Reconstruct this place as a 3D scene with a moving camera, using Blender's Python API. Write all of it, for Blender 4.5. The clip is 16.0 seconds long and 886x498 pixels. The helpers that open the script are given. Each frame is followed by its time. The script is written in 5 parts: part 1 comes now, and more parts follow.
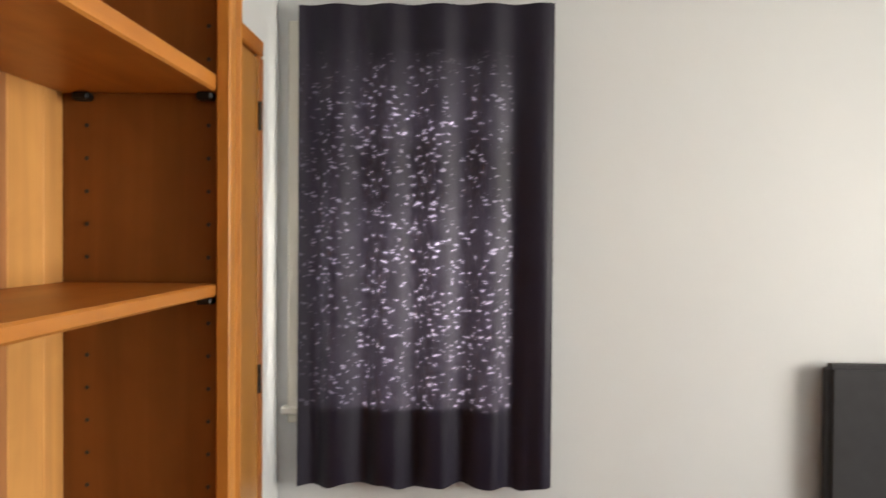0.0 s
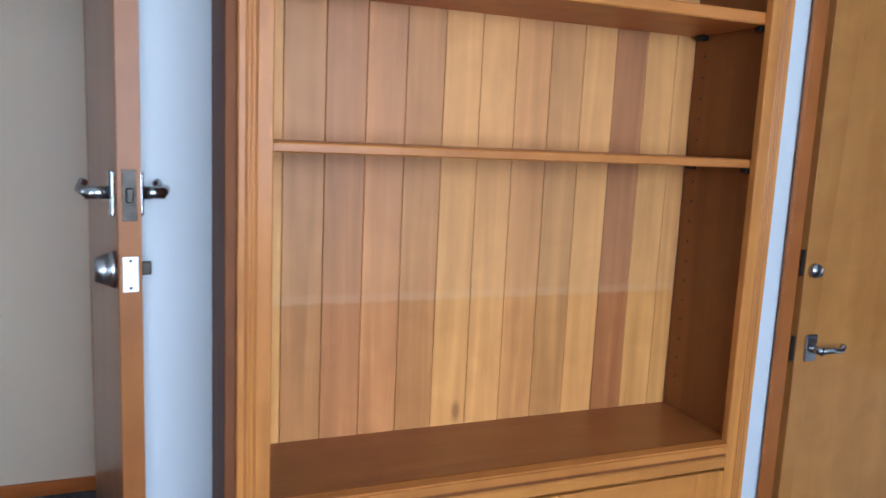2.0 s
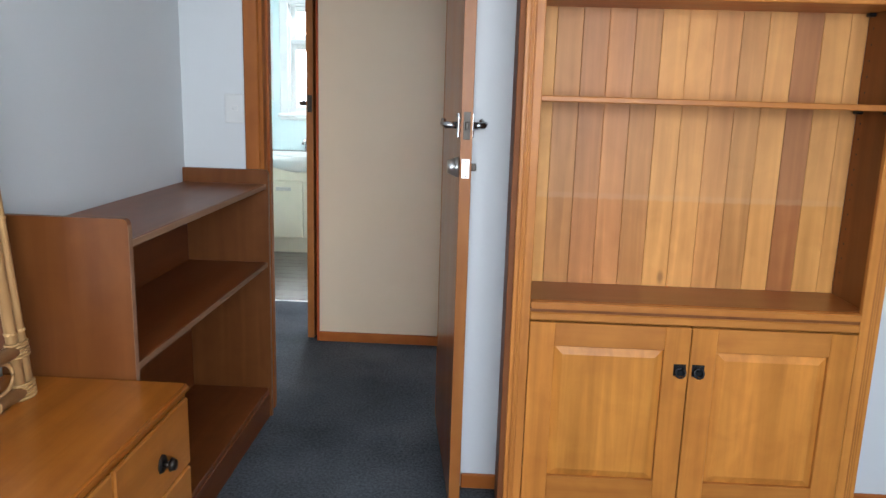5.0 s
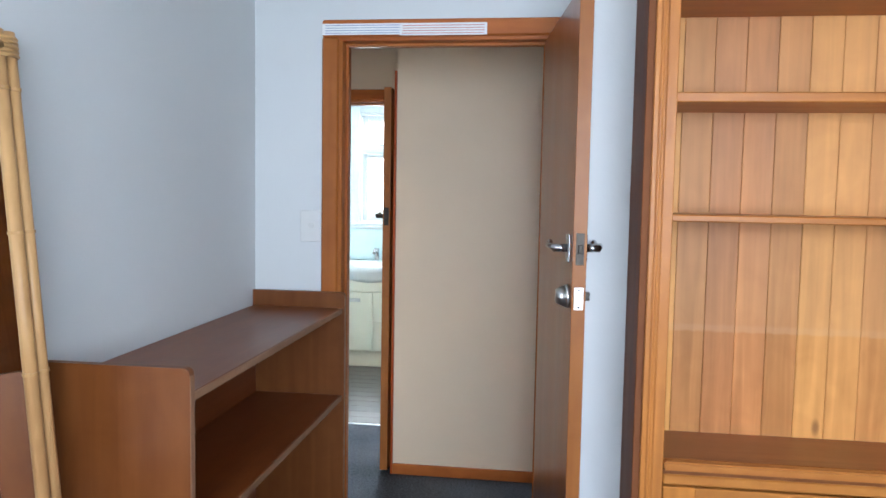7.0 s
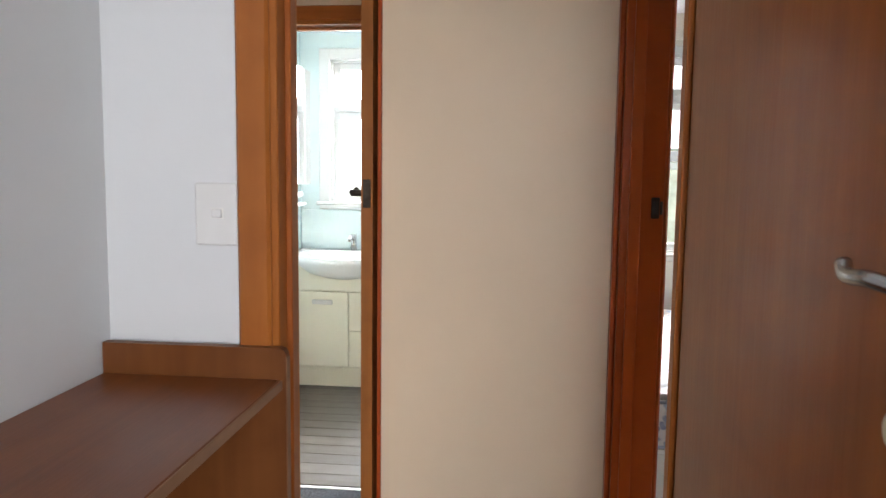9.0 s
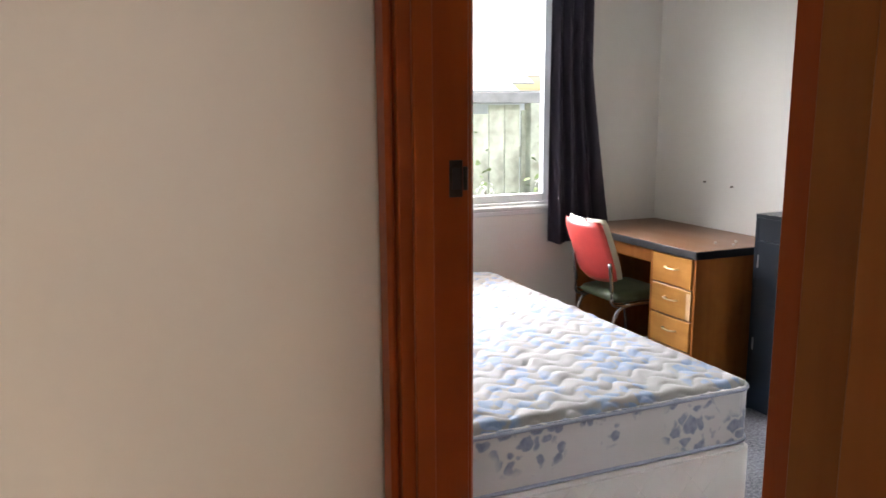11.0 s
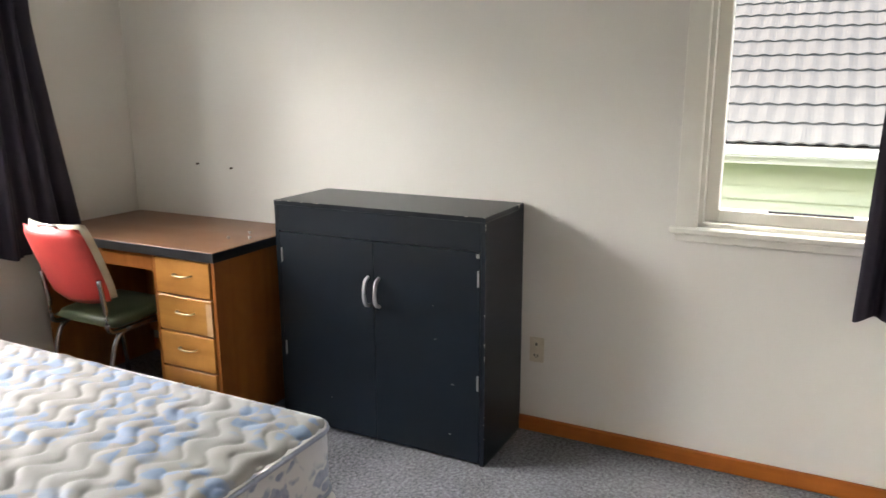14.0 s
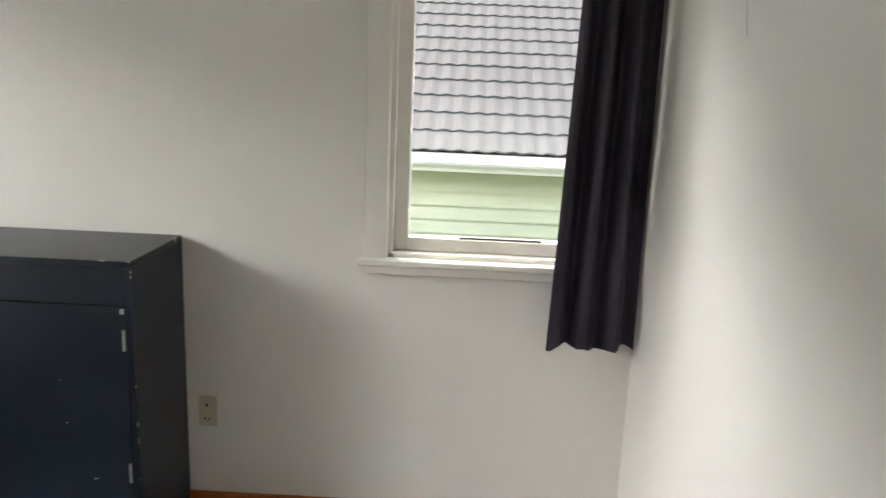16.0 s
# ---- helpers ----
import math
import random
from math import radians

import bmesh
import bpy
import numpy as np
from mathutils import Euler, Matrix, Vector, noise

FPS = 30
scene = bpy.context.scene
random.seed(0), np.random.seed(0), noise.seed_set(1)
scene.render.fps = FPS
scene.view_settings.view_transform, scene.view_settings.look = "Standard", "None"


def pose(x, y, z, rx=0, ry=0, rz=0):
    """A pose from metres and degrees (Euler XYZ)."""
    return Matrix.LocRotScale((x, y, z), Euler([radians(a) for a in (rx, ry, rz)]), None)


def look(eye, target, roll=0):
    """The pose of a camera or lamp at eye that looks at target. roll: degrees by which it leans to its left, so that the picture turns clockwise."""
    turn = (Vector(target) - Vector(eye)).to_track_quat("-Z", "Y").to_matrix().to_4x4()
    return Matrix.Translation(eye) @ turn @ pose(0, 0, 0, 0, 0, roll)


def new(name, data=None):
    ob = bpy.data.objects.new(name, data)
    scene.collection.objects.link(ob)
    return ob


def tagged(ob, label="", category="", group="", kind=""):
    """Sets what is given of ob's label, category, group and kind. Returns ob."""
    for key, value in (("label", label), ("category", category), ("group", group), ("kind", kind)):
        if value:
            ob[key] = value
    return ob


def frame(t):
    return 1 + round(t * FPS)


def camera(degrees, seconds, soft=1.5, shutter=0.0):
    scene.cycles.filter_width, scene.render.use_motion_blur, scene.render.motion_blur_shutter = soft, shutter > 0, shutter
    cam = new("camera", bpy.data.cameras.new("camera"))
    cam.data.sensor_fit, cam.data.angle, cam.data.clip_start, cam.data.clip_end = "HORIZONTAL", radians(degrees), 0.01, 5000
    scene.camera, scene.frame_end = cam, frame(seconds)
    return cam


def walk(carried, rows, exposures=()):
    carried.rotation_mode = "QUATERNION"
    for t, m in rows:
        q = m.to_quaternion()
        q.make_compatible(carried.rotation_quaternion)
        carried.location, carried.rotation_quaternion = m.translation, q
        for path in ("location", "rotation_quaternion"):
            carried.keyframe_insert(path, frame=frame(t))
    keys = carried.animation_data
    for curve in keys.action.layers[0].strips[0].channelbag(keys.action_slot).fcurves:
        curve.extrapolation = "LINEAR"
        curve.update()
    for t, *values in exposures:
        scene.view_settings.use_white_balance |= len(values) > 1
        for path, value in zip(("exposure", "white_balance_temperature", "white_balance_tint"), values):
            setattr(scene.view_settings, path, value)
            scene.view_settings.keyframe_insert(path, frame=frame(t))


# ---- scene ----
# ---- camera and its walk ----
cam = camera(61.2, 16.0, soft=1.5, shutter=0.2)
PATH = [
    (0, (0.39, 1.098, 1.469), (2.389, 1.163, 1.436), 0.4),
    (0.5, (0.382, 0.961, 1.432), (2.265, 1.618, 1.278), 1.2),
    (1, (0.3, 0.779, 1.418), (1.902, 1.954, 1.191), 1.7),
    (1.5, (0.226, 0.503, 1.416), (1.421, 2.087, 1.162), 2.2),
    (2, (0.264, 0.217, 1.42), (0.999, 2.053, 1.121), 2.6),
    (2.5, (0.277, -0.06, 1.413), (0.711, 1.861, 1.066), 2.2),
    (3, (0.285, -0.318, 1.402), (0.472, 1.638, 1.026), 2.0),
    (3.5, (0.334, -0.522, 1.402), (0.286, 1.435, 0.993), 2.0),
    (6, (0.216, -0.809, 1.39), (0.089, 1.148, 0.999), 1.4),
    (6.5, (0.184, -0.657, 1.417), (-0.009, 1.317, 1.157), 1.2),
    (7, (0.131, -0.459, 1.439), (-0.124, 1.52, 1.293), 1.0),
    (7.5, (0.023, -0.185, 1.441), (-0.26, 1.792, 1.341), 0.5),
    (8, (-0.05, 0.169, 1.425), (-0.315, 2.148, 1.304), 0.6),
    (10.3, (-0.265, 1.728, 1.39), (0.028, 3.681, 1.077), -0.0),
    (10.5, (-0.271, 1.824, 1.4), (0.166, 3.749, 1.078), -0.2),
    (11, (-0.255, 2.027, 1.398), (0.495, 3.848, 1.049), -0.4),
    (11.5, (-0.206, 2.174, 1.39), (0.728, 3.9, 1.004), -0.3),
    (12, (-0.145, 2.297, 1.391), (0.95, 3.919, 0.98), -0.6),
    (12.5, (-0.096, 2.414, 1.388), (1.182, 3.89, 0.956), -0.7),
    (13, (-0.047, 2.533, 1.396), (1.417, 3.821, 0.953), -0.6),
    (13.5, (0.0, 2.632, 1.404), (1.62, 3.719, 0.961), -0.4),
    (14, (0.063, 2.701, 1.414), (1.8, 3.589, 0.972), -0.2),
    (14.5, (0.155, 2.743, 1.41), (1.976, 3.452, 0.984), 0.3),
    (15, (0.221, 2.793, 1.401), (2.108, 3.323, 1.001), 0.7),
    (15.5, (0.314, 2.824, 1.421), (2.239, 3.188, 1.019), 1.3),
    (16, (0.491, 2.85, 1.443), (2.443, 2.899, 1.012), 2.4),
]
EXPOSURES = [(0.0, 2.35, 7600, 13), (0.5, 2.35, 7600, 14), (1.5, 2.25, 6700, 12), (2.0, 2.25, 5000, 8), (2.5, 2.2, 5500, 9), (3.0, 2.15, 6000, 10), (6.0, 2.3, 5700, 9), (6.5, 2.4, 5400, 8), (7.0, 2.4, 5600, 9), (8.0, 2.5, 6400, 12), (10.3, 2.15, 6600, 19), (11.0, 2.15, 6600, 18), (11.5, 2.05, 6800, 17), (12.5, 2.15, 6800, 17), (14.0, 1.95, 7000, 15), (15.5, 1.75, 6800, 14), (16.0, 1.65, 6800, 14)]
walk(cam, [(t, look(e, g, r)) for t, e, g, r in PATH], EXPOSURES)

# ---- world, sun, large lights ----
world = bpy.data.worlds.new("overcast_sky")
scene.world = world
world.use_nodes = True
wn = world.node_tree.nodes
sky = wn.new("ShaderNodeTexSky")
sky.sky_type = "NISHITA"
sky.sun_disc = False
sky.sun_elevation = radians(66)
sky.sun_rotation = radians(35)
sky.air_density, sky.dust_density, sky.ozone_density = 1.6, 5.0, 0.6
world.node_tree.links.new(sky.outputs[0], wn["Background"].inputs[0])
wn["Background"].inputs[1].default_value = 0.15

sun_data = bpy.data.lights.new("sun", "SUN")
sun_data.energy, sun_data.angle, sun_data.color = 0.7, radians(25), (1.0, 0.96, 0.9)
sun = new("sun", sun_data)
sun.matrix_world = look((3.4, 4.7, 12), (0.5, 0.5, 0))


# An added area lamp that stands in for the sky's light at a window.
def sky_fill_lamp(name, eye, target, w, h, watts, color=(0.93, 0.97, 1.0)):
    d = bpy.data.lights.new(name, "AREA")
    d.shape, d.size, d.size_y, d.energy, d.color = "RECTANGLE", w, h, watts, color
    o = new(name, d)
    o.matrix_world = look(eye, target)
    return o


# Added fill lamps; the north bedroom's hang outside, above the window heads.
sky_fill_lamp("skylight_south_window", (0.75, -1.80, 1.55), (0.1, 2.0, 1.1), 1.9, 1.2, 20.5)
sky_fill_lamp("skylight_bedroom_north_window", (1.0, 9.2, 3.5), (1.3, 5.87, 1.4), 4.4, 1.3, 172)
# Extra fill from the north-west, added to brighten the bedroom's east wall.
sky_fill_lamp("skylight_bedroom_north_west", (-1.5, 9.2, 3.1), (1.5, 5.87, 1.6), 3.2, 1.6, 60)
sky_fill_lamp("skylight_bedroom_east_window", (5.0, 3.0, 4.1), (2.775, 2.75, 1.5), 3.0, 1.0, 165)
sky_fill_lamp("skylight_bathroom_window", (-0.98, 5.99, 1.72), (-0.98, 4.0, 1.0), 0.85, 0.9, 9)
sky_fill_lamp("skylight_curtained_window", (2.95, 1.25, 1.5), (0.0, 1.25, 1.4), 0.6, 1.0, 2.2)

# ---- materials ----


def mat(name, color, rough=0.6, metal=0.0, vary=0.12, scale=6.0, bump=0.05, bump_scale=120.0, spread=0.0, coat=0.0, spec=0.5):
    """A plain surface with blotches at one scale, fine relief at another, and a tone of its own for each object."""
    m = bpy.data.materials.new(name)
    m.use_nodes = True
    nt = m.node_tree
    b = nt.nodes["Principled BSDF"]
    tc = nt.nodes.new("ShaderNodeTexCoord")
    n1 = nt.nodes.new("ShaderNodeTexNoise")
    n1.inputs["Scale"].default_value, n1.inputs["Detail"].default_value = scale, 5
    nt.links.new(tc.outputs["Object"], n1.inputs["Vector"])
    ramp = nt.nodes.new("ShaderNodeValToRGB")
    lo = [max(0, c * (1 - vary)) for c in color]
    hi = [min(1, c * (1 + vary)) for c in color]
    ramp.color_ramp.elements[0].position, ramp.color_ramp.elements[0].color = 0.3, (*lo, 1)
    ramp.color_ramp.elements[1].position, ramp.color_ramp.elements[1].color = 0.7, (*hi, 1)
    nt.links.new(n1.outputs["Fac"], ramp.inputs["Fac"])
    out = ramp.outputs["Color"]
    if spread:
        out = tone(nt, out, spread)
    nt.links.new(out, b.inputs["Base Color"])
    b.inputs["Roughness"].default_value, b.inputs["Metallic"].default_value = rough, metal
    b.inputs["Specular IOR Level"].default_value = spec
    if coat:
        b.inputs["Coat Weight"].default_value, b.inputs["Coat Roughness"].default_value = coat, 0.12
    if bump:
        n2 = nt.nodes.new("ShaderNodeTexNoise")
        n2.inputs["Scale"].default_value, n2.inputs["Detail"].default_value = bump_scale, 4
        nt.links.new(tc.outputs["Object"], n2.inputs["Vector"])
        bp = nt.nodes.new("ShaderNodeBump")
        bp.inputs["Strength"].default_value, bp.inputs["Distance"].default_value = bump, 0.01
        nt.links.new(n2.outputs["Fac"], bp.inputs["Height"])
        nt.links.new(bp.outputs["Normal"], b.inputs["Normal"])
    return m


def tone(nt, socket, spread):
    """Shift brightness and hue a little by the object's own random number."""
    info = nt.nodes.new("ShaderNodeObjectInfo")
    mr = nt.nodes.new("ShaderNodeMapRange")
    mr.inputs["To Min"].default_value, mr.inputs["To Max"].default_value = 1 - spread, 1 + spread
    nt.links.new(info.outputs["Random"], mr.inputs["Value"])
    mh = nt.nodes.new("ShaderNodeMapRange")
    mh.inputs["To Min"].default_value, mh.inputs["To Max"].default_value = 0.5 - spread * 0.02, 0.5 + spread * 0.05
    w = nt.nodes.new("ShaderNodeTexWhiteNoise")
    w.noise_dimensions = "1D"
    nt.links.new(info.outputs["Random"], w.inputs["W"])
    nt.links.new(w.outputs["Value"], mh.inputs["Value"])
    hsv = nt.nodes.new("ShaderNodeHueSaturation")
    nt.links.new(mh.outputs[0], hsv.inputs["Hue"])
    nt.links.new(mr.outputs[0], hsv.inputs["Value"])
    nt.links.new(socket, hsv.inputs["Color"])
    return hsv.outputs["Color"]


def wood(name, color, axis="z", rough=0.35, contrast=0.35, spread=0.12, coat=0.08, fade=0.0, streak=24.0, blotch=0.12):
    """Varnished timber: long streaks along the grain axis, a slow drift of colour, fine pores."""
    m = bpy.data.materials.new(name)
    m.use_nodes = True
    nt = m.node_tree
    b = nt.nodes["Principled BSDF"]
    tc = nt.nodes.new("ShaderNodeTexCoord")
    info = nt.nodes.new("ShaderNodeObjectInfo")
    shift = nt.nodes.new("ShaderNodeVectorMath")
    shift.operation = "ADD"
    sc = nt.nodes.new("ShaderNodeVectorMath")
    sc.operation = "SCALE"
    sc.inputs[0].default_value, = ((7.0, 3.0, 5.0),)
    nt.links.new(info.outputs["Random"], sc.inputs["Scale"])
    nt.links.new(tc.outputs["Object"], shift.inputs[0])
    nt.links.new(sc.outputs[0], shift.inputs[1])
    k = {"x": (0.06, 1, 1), "y": (1, 0.06, 1), "z": (1, 1, 0.06)}[axis]

    def noise_at(scale, detail, stretch=True, distort=0.6):
        mp = nt.nodes.new("ShaderNodeMapping")
        if stretch:
            mp.inputs["Scale"].default_value = k
        nt.links.new(shift.outputs[0], mp.inputs["Vector"])
        n = nt.nodes.new("ShaderNodeTexNoise")
        n.inputs["Scale"].default_value, n.inputs["Detail"].default_value = scale, detail
        n.inputs["Distortion"].default_value = distort
        nt.links.new(mp.outputs[0], n.inputs["Vector"])
        return n.outputs["Fac"]

    streaks, drift, pores = noise_at(streak, 6), noise_at(5, 2, True, 0.2), noise_at(160, 3)
    ramp = nt.nodes.new("ShaderNodeValToRGB")
    ramp.color_ramp.elements[0].position, ramp.color_ramp.elements[1].position = 0.28, 0.74
    d = [c * (1 - contrast) * f for c, f in zip(color, (1.0, 0.88, 0.75))]
    l = [min(1, c * (1 + contrast * 0.55)) for c in color]
    ramp.color_ramp.elements[0].color, ramp.color_ramp.elements[1].color = (*d, 1), (*l, 1)
    mx = nt.nodes.new("ShaderNodeMath")
    mx.operation = "MULTIPLY_ADD"
    mx.inputs[1].default_value = 0.55
    nt.links.new(streaks, mx.inputs[0])
    m2 = nt.nodes.new("ShaderNodeMath")
    m2.operation = "MULTIPLY"
    m2.inputs[1].default_value = 0.45
    nt.links.new(drift, m2.inputs[0])
    nt.links.new(m2.outputs[0], mx.inputs[2])
    nt.links.new(mx.outputs[0], ramp.inputs["Fac"])
    out = tone(nt, ramp.outputs["Color"], spread)
    if blotch:
        cloud = noise_at(9, 4, False, 0.9)
        br = nt.nodes.new("ShaderNodeValToRGB")
        br.color_ramp.elements[0].position, br.color_ramp.elements[0].color = 0.33, (1 - blotch, 1 - 1.35 * blotch, 1 - 1.45 * blotch, 1)
        br.color_ramp.elements[1].position, br.color_ramp.elements[1].color = 0.66, (1, 1, 1, 1)
        nt.links.new(cloud, br.inputs["Fac"])
        bmix = nt.nodes.new("ShaderNodeMix")
        bmix.data_type, bmix.blend_type = "RGBA", "MULTIPLY"
        bmix.inputs["Factor"].default_value = 1.0
        nt.links.new(out, bmix.inputs[6])
        nt.links.new(br.outputs["Color"], bmix.inputs[7])
        out = bmix.outputs[2]
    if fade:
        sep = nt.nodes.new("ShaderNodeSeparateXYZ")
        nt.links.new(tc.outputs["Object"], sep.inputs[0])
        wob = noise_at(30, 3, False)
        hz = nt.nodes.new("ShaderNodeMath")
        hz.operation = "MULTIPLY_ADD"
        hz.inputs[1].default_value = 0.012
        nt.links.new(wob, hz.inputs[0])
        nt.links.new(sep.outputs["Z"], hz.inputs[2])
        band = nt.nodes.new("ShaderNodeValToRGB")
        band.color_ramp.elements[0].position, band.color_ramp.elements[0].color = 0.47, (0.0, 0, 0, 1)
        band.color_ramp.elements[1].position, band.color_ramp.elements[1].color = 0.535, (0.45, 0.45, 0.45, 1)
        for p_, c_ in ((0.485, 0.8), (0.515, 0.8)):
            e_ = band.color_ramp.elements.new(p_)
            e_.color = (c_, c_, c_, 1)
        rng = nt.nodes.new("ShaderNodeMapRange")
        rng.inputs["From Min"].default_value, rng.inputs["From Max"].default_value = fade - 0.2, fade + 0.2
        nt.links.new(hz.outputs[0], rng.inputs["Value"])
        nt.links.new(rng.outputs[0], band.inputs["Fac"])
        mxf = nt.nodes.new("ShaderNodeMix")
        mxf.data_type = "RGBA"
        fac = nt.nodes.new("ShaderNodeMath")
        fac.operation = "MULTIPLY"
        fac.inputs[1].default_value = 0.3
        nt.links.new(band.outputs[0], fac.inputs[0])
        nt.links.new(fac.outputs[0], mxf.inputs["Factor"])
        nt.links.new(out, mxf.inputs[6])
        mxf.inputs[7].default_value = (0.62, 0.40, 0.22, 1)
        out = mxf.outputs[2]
        kn = nt.nodes.new("ShaderNodeTexVoronoi")
        kmap = nt.nodes.new("ShaderNodeMapping")
        kmap.inputs["Scale"].default_value = (1, 1, 0.45)
        nt.links.new(shift.outputs[0], kmap.inputs["Vector"])
        nt.links.new(kmap.outputs[0], kn.inputs["Vector"])
        kn.inputs["Scale"].default_value = 6.5
        kr = nt.nodes.new("ShaderNodeMapRange")
        kr.inputs["From Min"].default_value, kr.inputs["From Max"].default_value = 0.085, 0.03
        kr.inputs["To Max"].default_value = 0.65
        nt.links.new(kn.outputs["Distance"], kr.inputs["Value"])
        mk = nt.nodes.new("ShaderNodeMix")
        mk.data_type = "RGBA"
        nt.links.new(kr.outputs[0], mk.inputs["Factor"])
        nt.links.new(out, mk.inputs[6])
        mk.inputs[7].default_value = (0.16, 0.06, 0.02, 1)
        out = mk.outputs[2]
    nt.links.new(out, b.inputs["Base Color"])
    rr = nt.nodes.new("ShaderNodeMapRange")
    rr.inputs["To Min"].default_value, rr.inputs["To Max"].default_value = rough * 0.75, rough * 1.3
    nt.links.new(drift, rr.inputs["Value"])
    nt.links.new(rr.outputs[0], b.inputs["Roughness"])
    b.inputs["Coat Weight"].default_value, b.inputs["Coat Roughness"].default_value = coat, 0.18
    b.inputs["Specular IOR Level"].default_value = 0.26
    bp = nt.nodes.new("ShaderNodeBump")
    bp.inputs["Strength"].default_value, bp.inputs["Distance"].default_value = 0.08, 0.004
    nt.links.new(pores, bp.inputs["Height"])
    nt.links.new(bp.outputs["Normal"], b.inputs["Normal"])
    return m


def carpet(name, dark, light, tuft):
    m = bpy.data.materials.new(name)
    m.use_nodes = True
    nt = m.node_tree
    b = nt.nodes["Principled BSDF"]
    tc = nt.nodes.new("ShaderNodeTexCoord")
    n = nt.nodes.new("ShaderNodeTexNoise")
    n.inputs["Scale"].default_value, n.inputs["Detail"].default_value, n.inputs["Roughness"].default_value = tuft, 8, 0.8
    v = nt.nodes.new("ShaderNodeTexVoronoi")
    v.inputs["Scale"].default_value = 330
    big = nt.nodes.new("ShaderNodeTexNoise")
    big.inputs["Scale"].default_value, big.inputs["Detail"].default_value = 2.2, 3
    for q in (n, v, big):
        nt.links.new(tc.outputs["Object"], q.inputs["Vector"])
    ramp = nt.nodes.new("ShaderNodeValToRGB")
    ramp.color_ramp.elements[0].position, ramp.color_ramp.elements[1].position = 0.40, 0.62
    ramp.color_ramp.elements[0].color, ramp.color_ramp.elements[1].color = (*dark, 1), (*light, 1)
    mixf = nt.nodes.new("ShaderNodeMath")
    mixf.operation = "MULTIPLY_ADD"
    mixf.inputs[1].default_value = 0.25
    nt.links.new(big.outputs["Fac"], mixf.inputs[0])
    sub = nt.nodes.new("ShaderNodeMath")
    sub.operation = "MULTIPLY"
    sub.inputs[1].default_value = 0.75
    nt.links.new(n.outputs["Fac"], sub.inputs[0])
    nt.links.new(sub.outputs[0], mixf.inputs[2])
    nt.links.new(mixf.outputs[0], ramp.inputs["Fac"])
    nt.links.new(ramp.outputs["Color"], b.inputs["Base Color"])
    b.inputs["Roughness"].default_value = 0.95
    b.inputs["Specular IOR Level"].default_value = 0.15
    bp = nt.nodes.new("ShaderNodeBump")
    bp.inputs["Strength"].default_value, bp.inputs["Distance"].default_value = 0.45, 0.005
    nt.links.new(v.outputs["Distance"], bp.inputs["Height"])
    nt.links.new(bp.outputs["Normal"], b.inputs["Normal"])
    return m


def glass(name, rough=0.0, color=(1, 1, 1)):
    m = bpy.data.materials.new(name)
    m.use_nodes = True
    b = m.node_tree.nodes["Principled BSDF"]
    b.inputs["Base Color"].default_value = (*color, 1)
    b.inputs["Transmission Weight"].default_value = 1.0
    b.inputs["Roughness"].default_value = rough
    b.inputs["IOR"].default_value = 1.02 if rough == 0 else 1.2
    return m


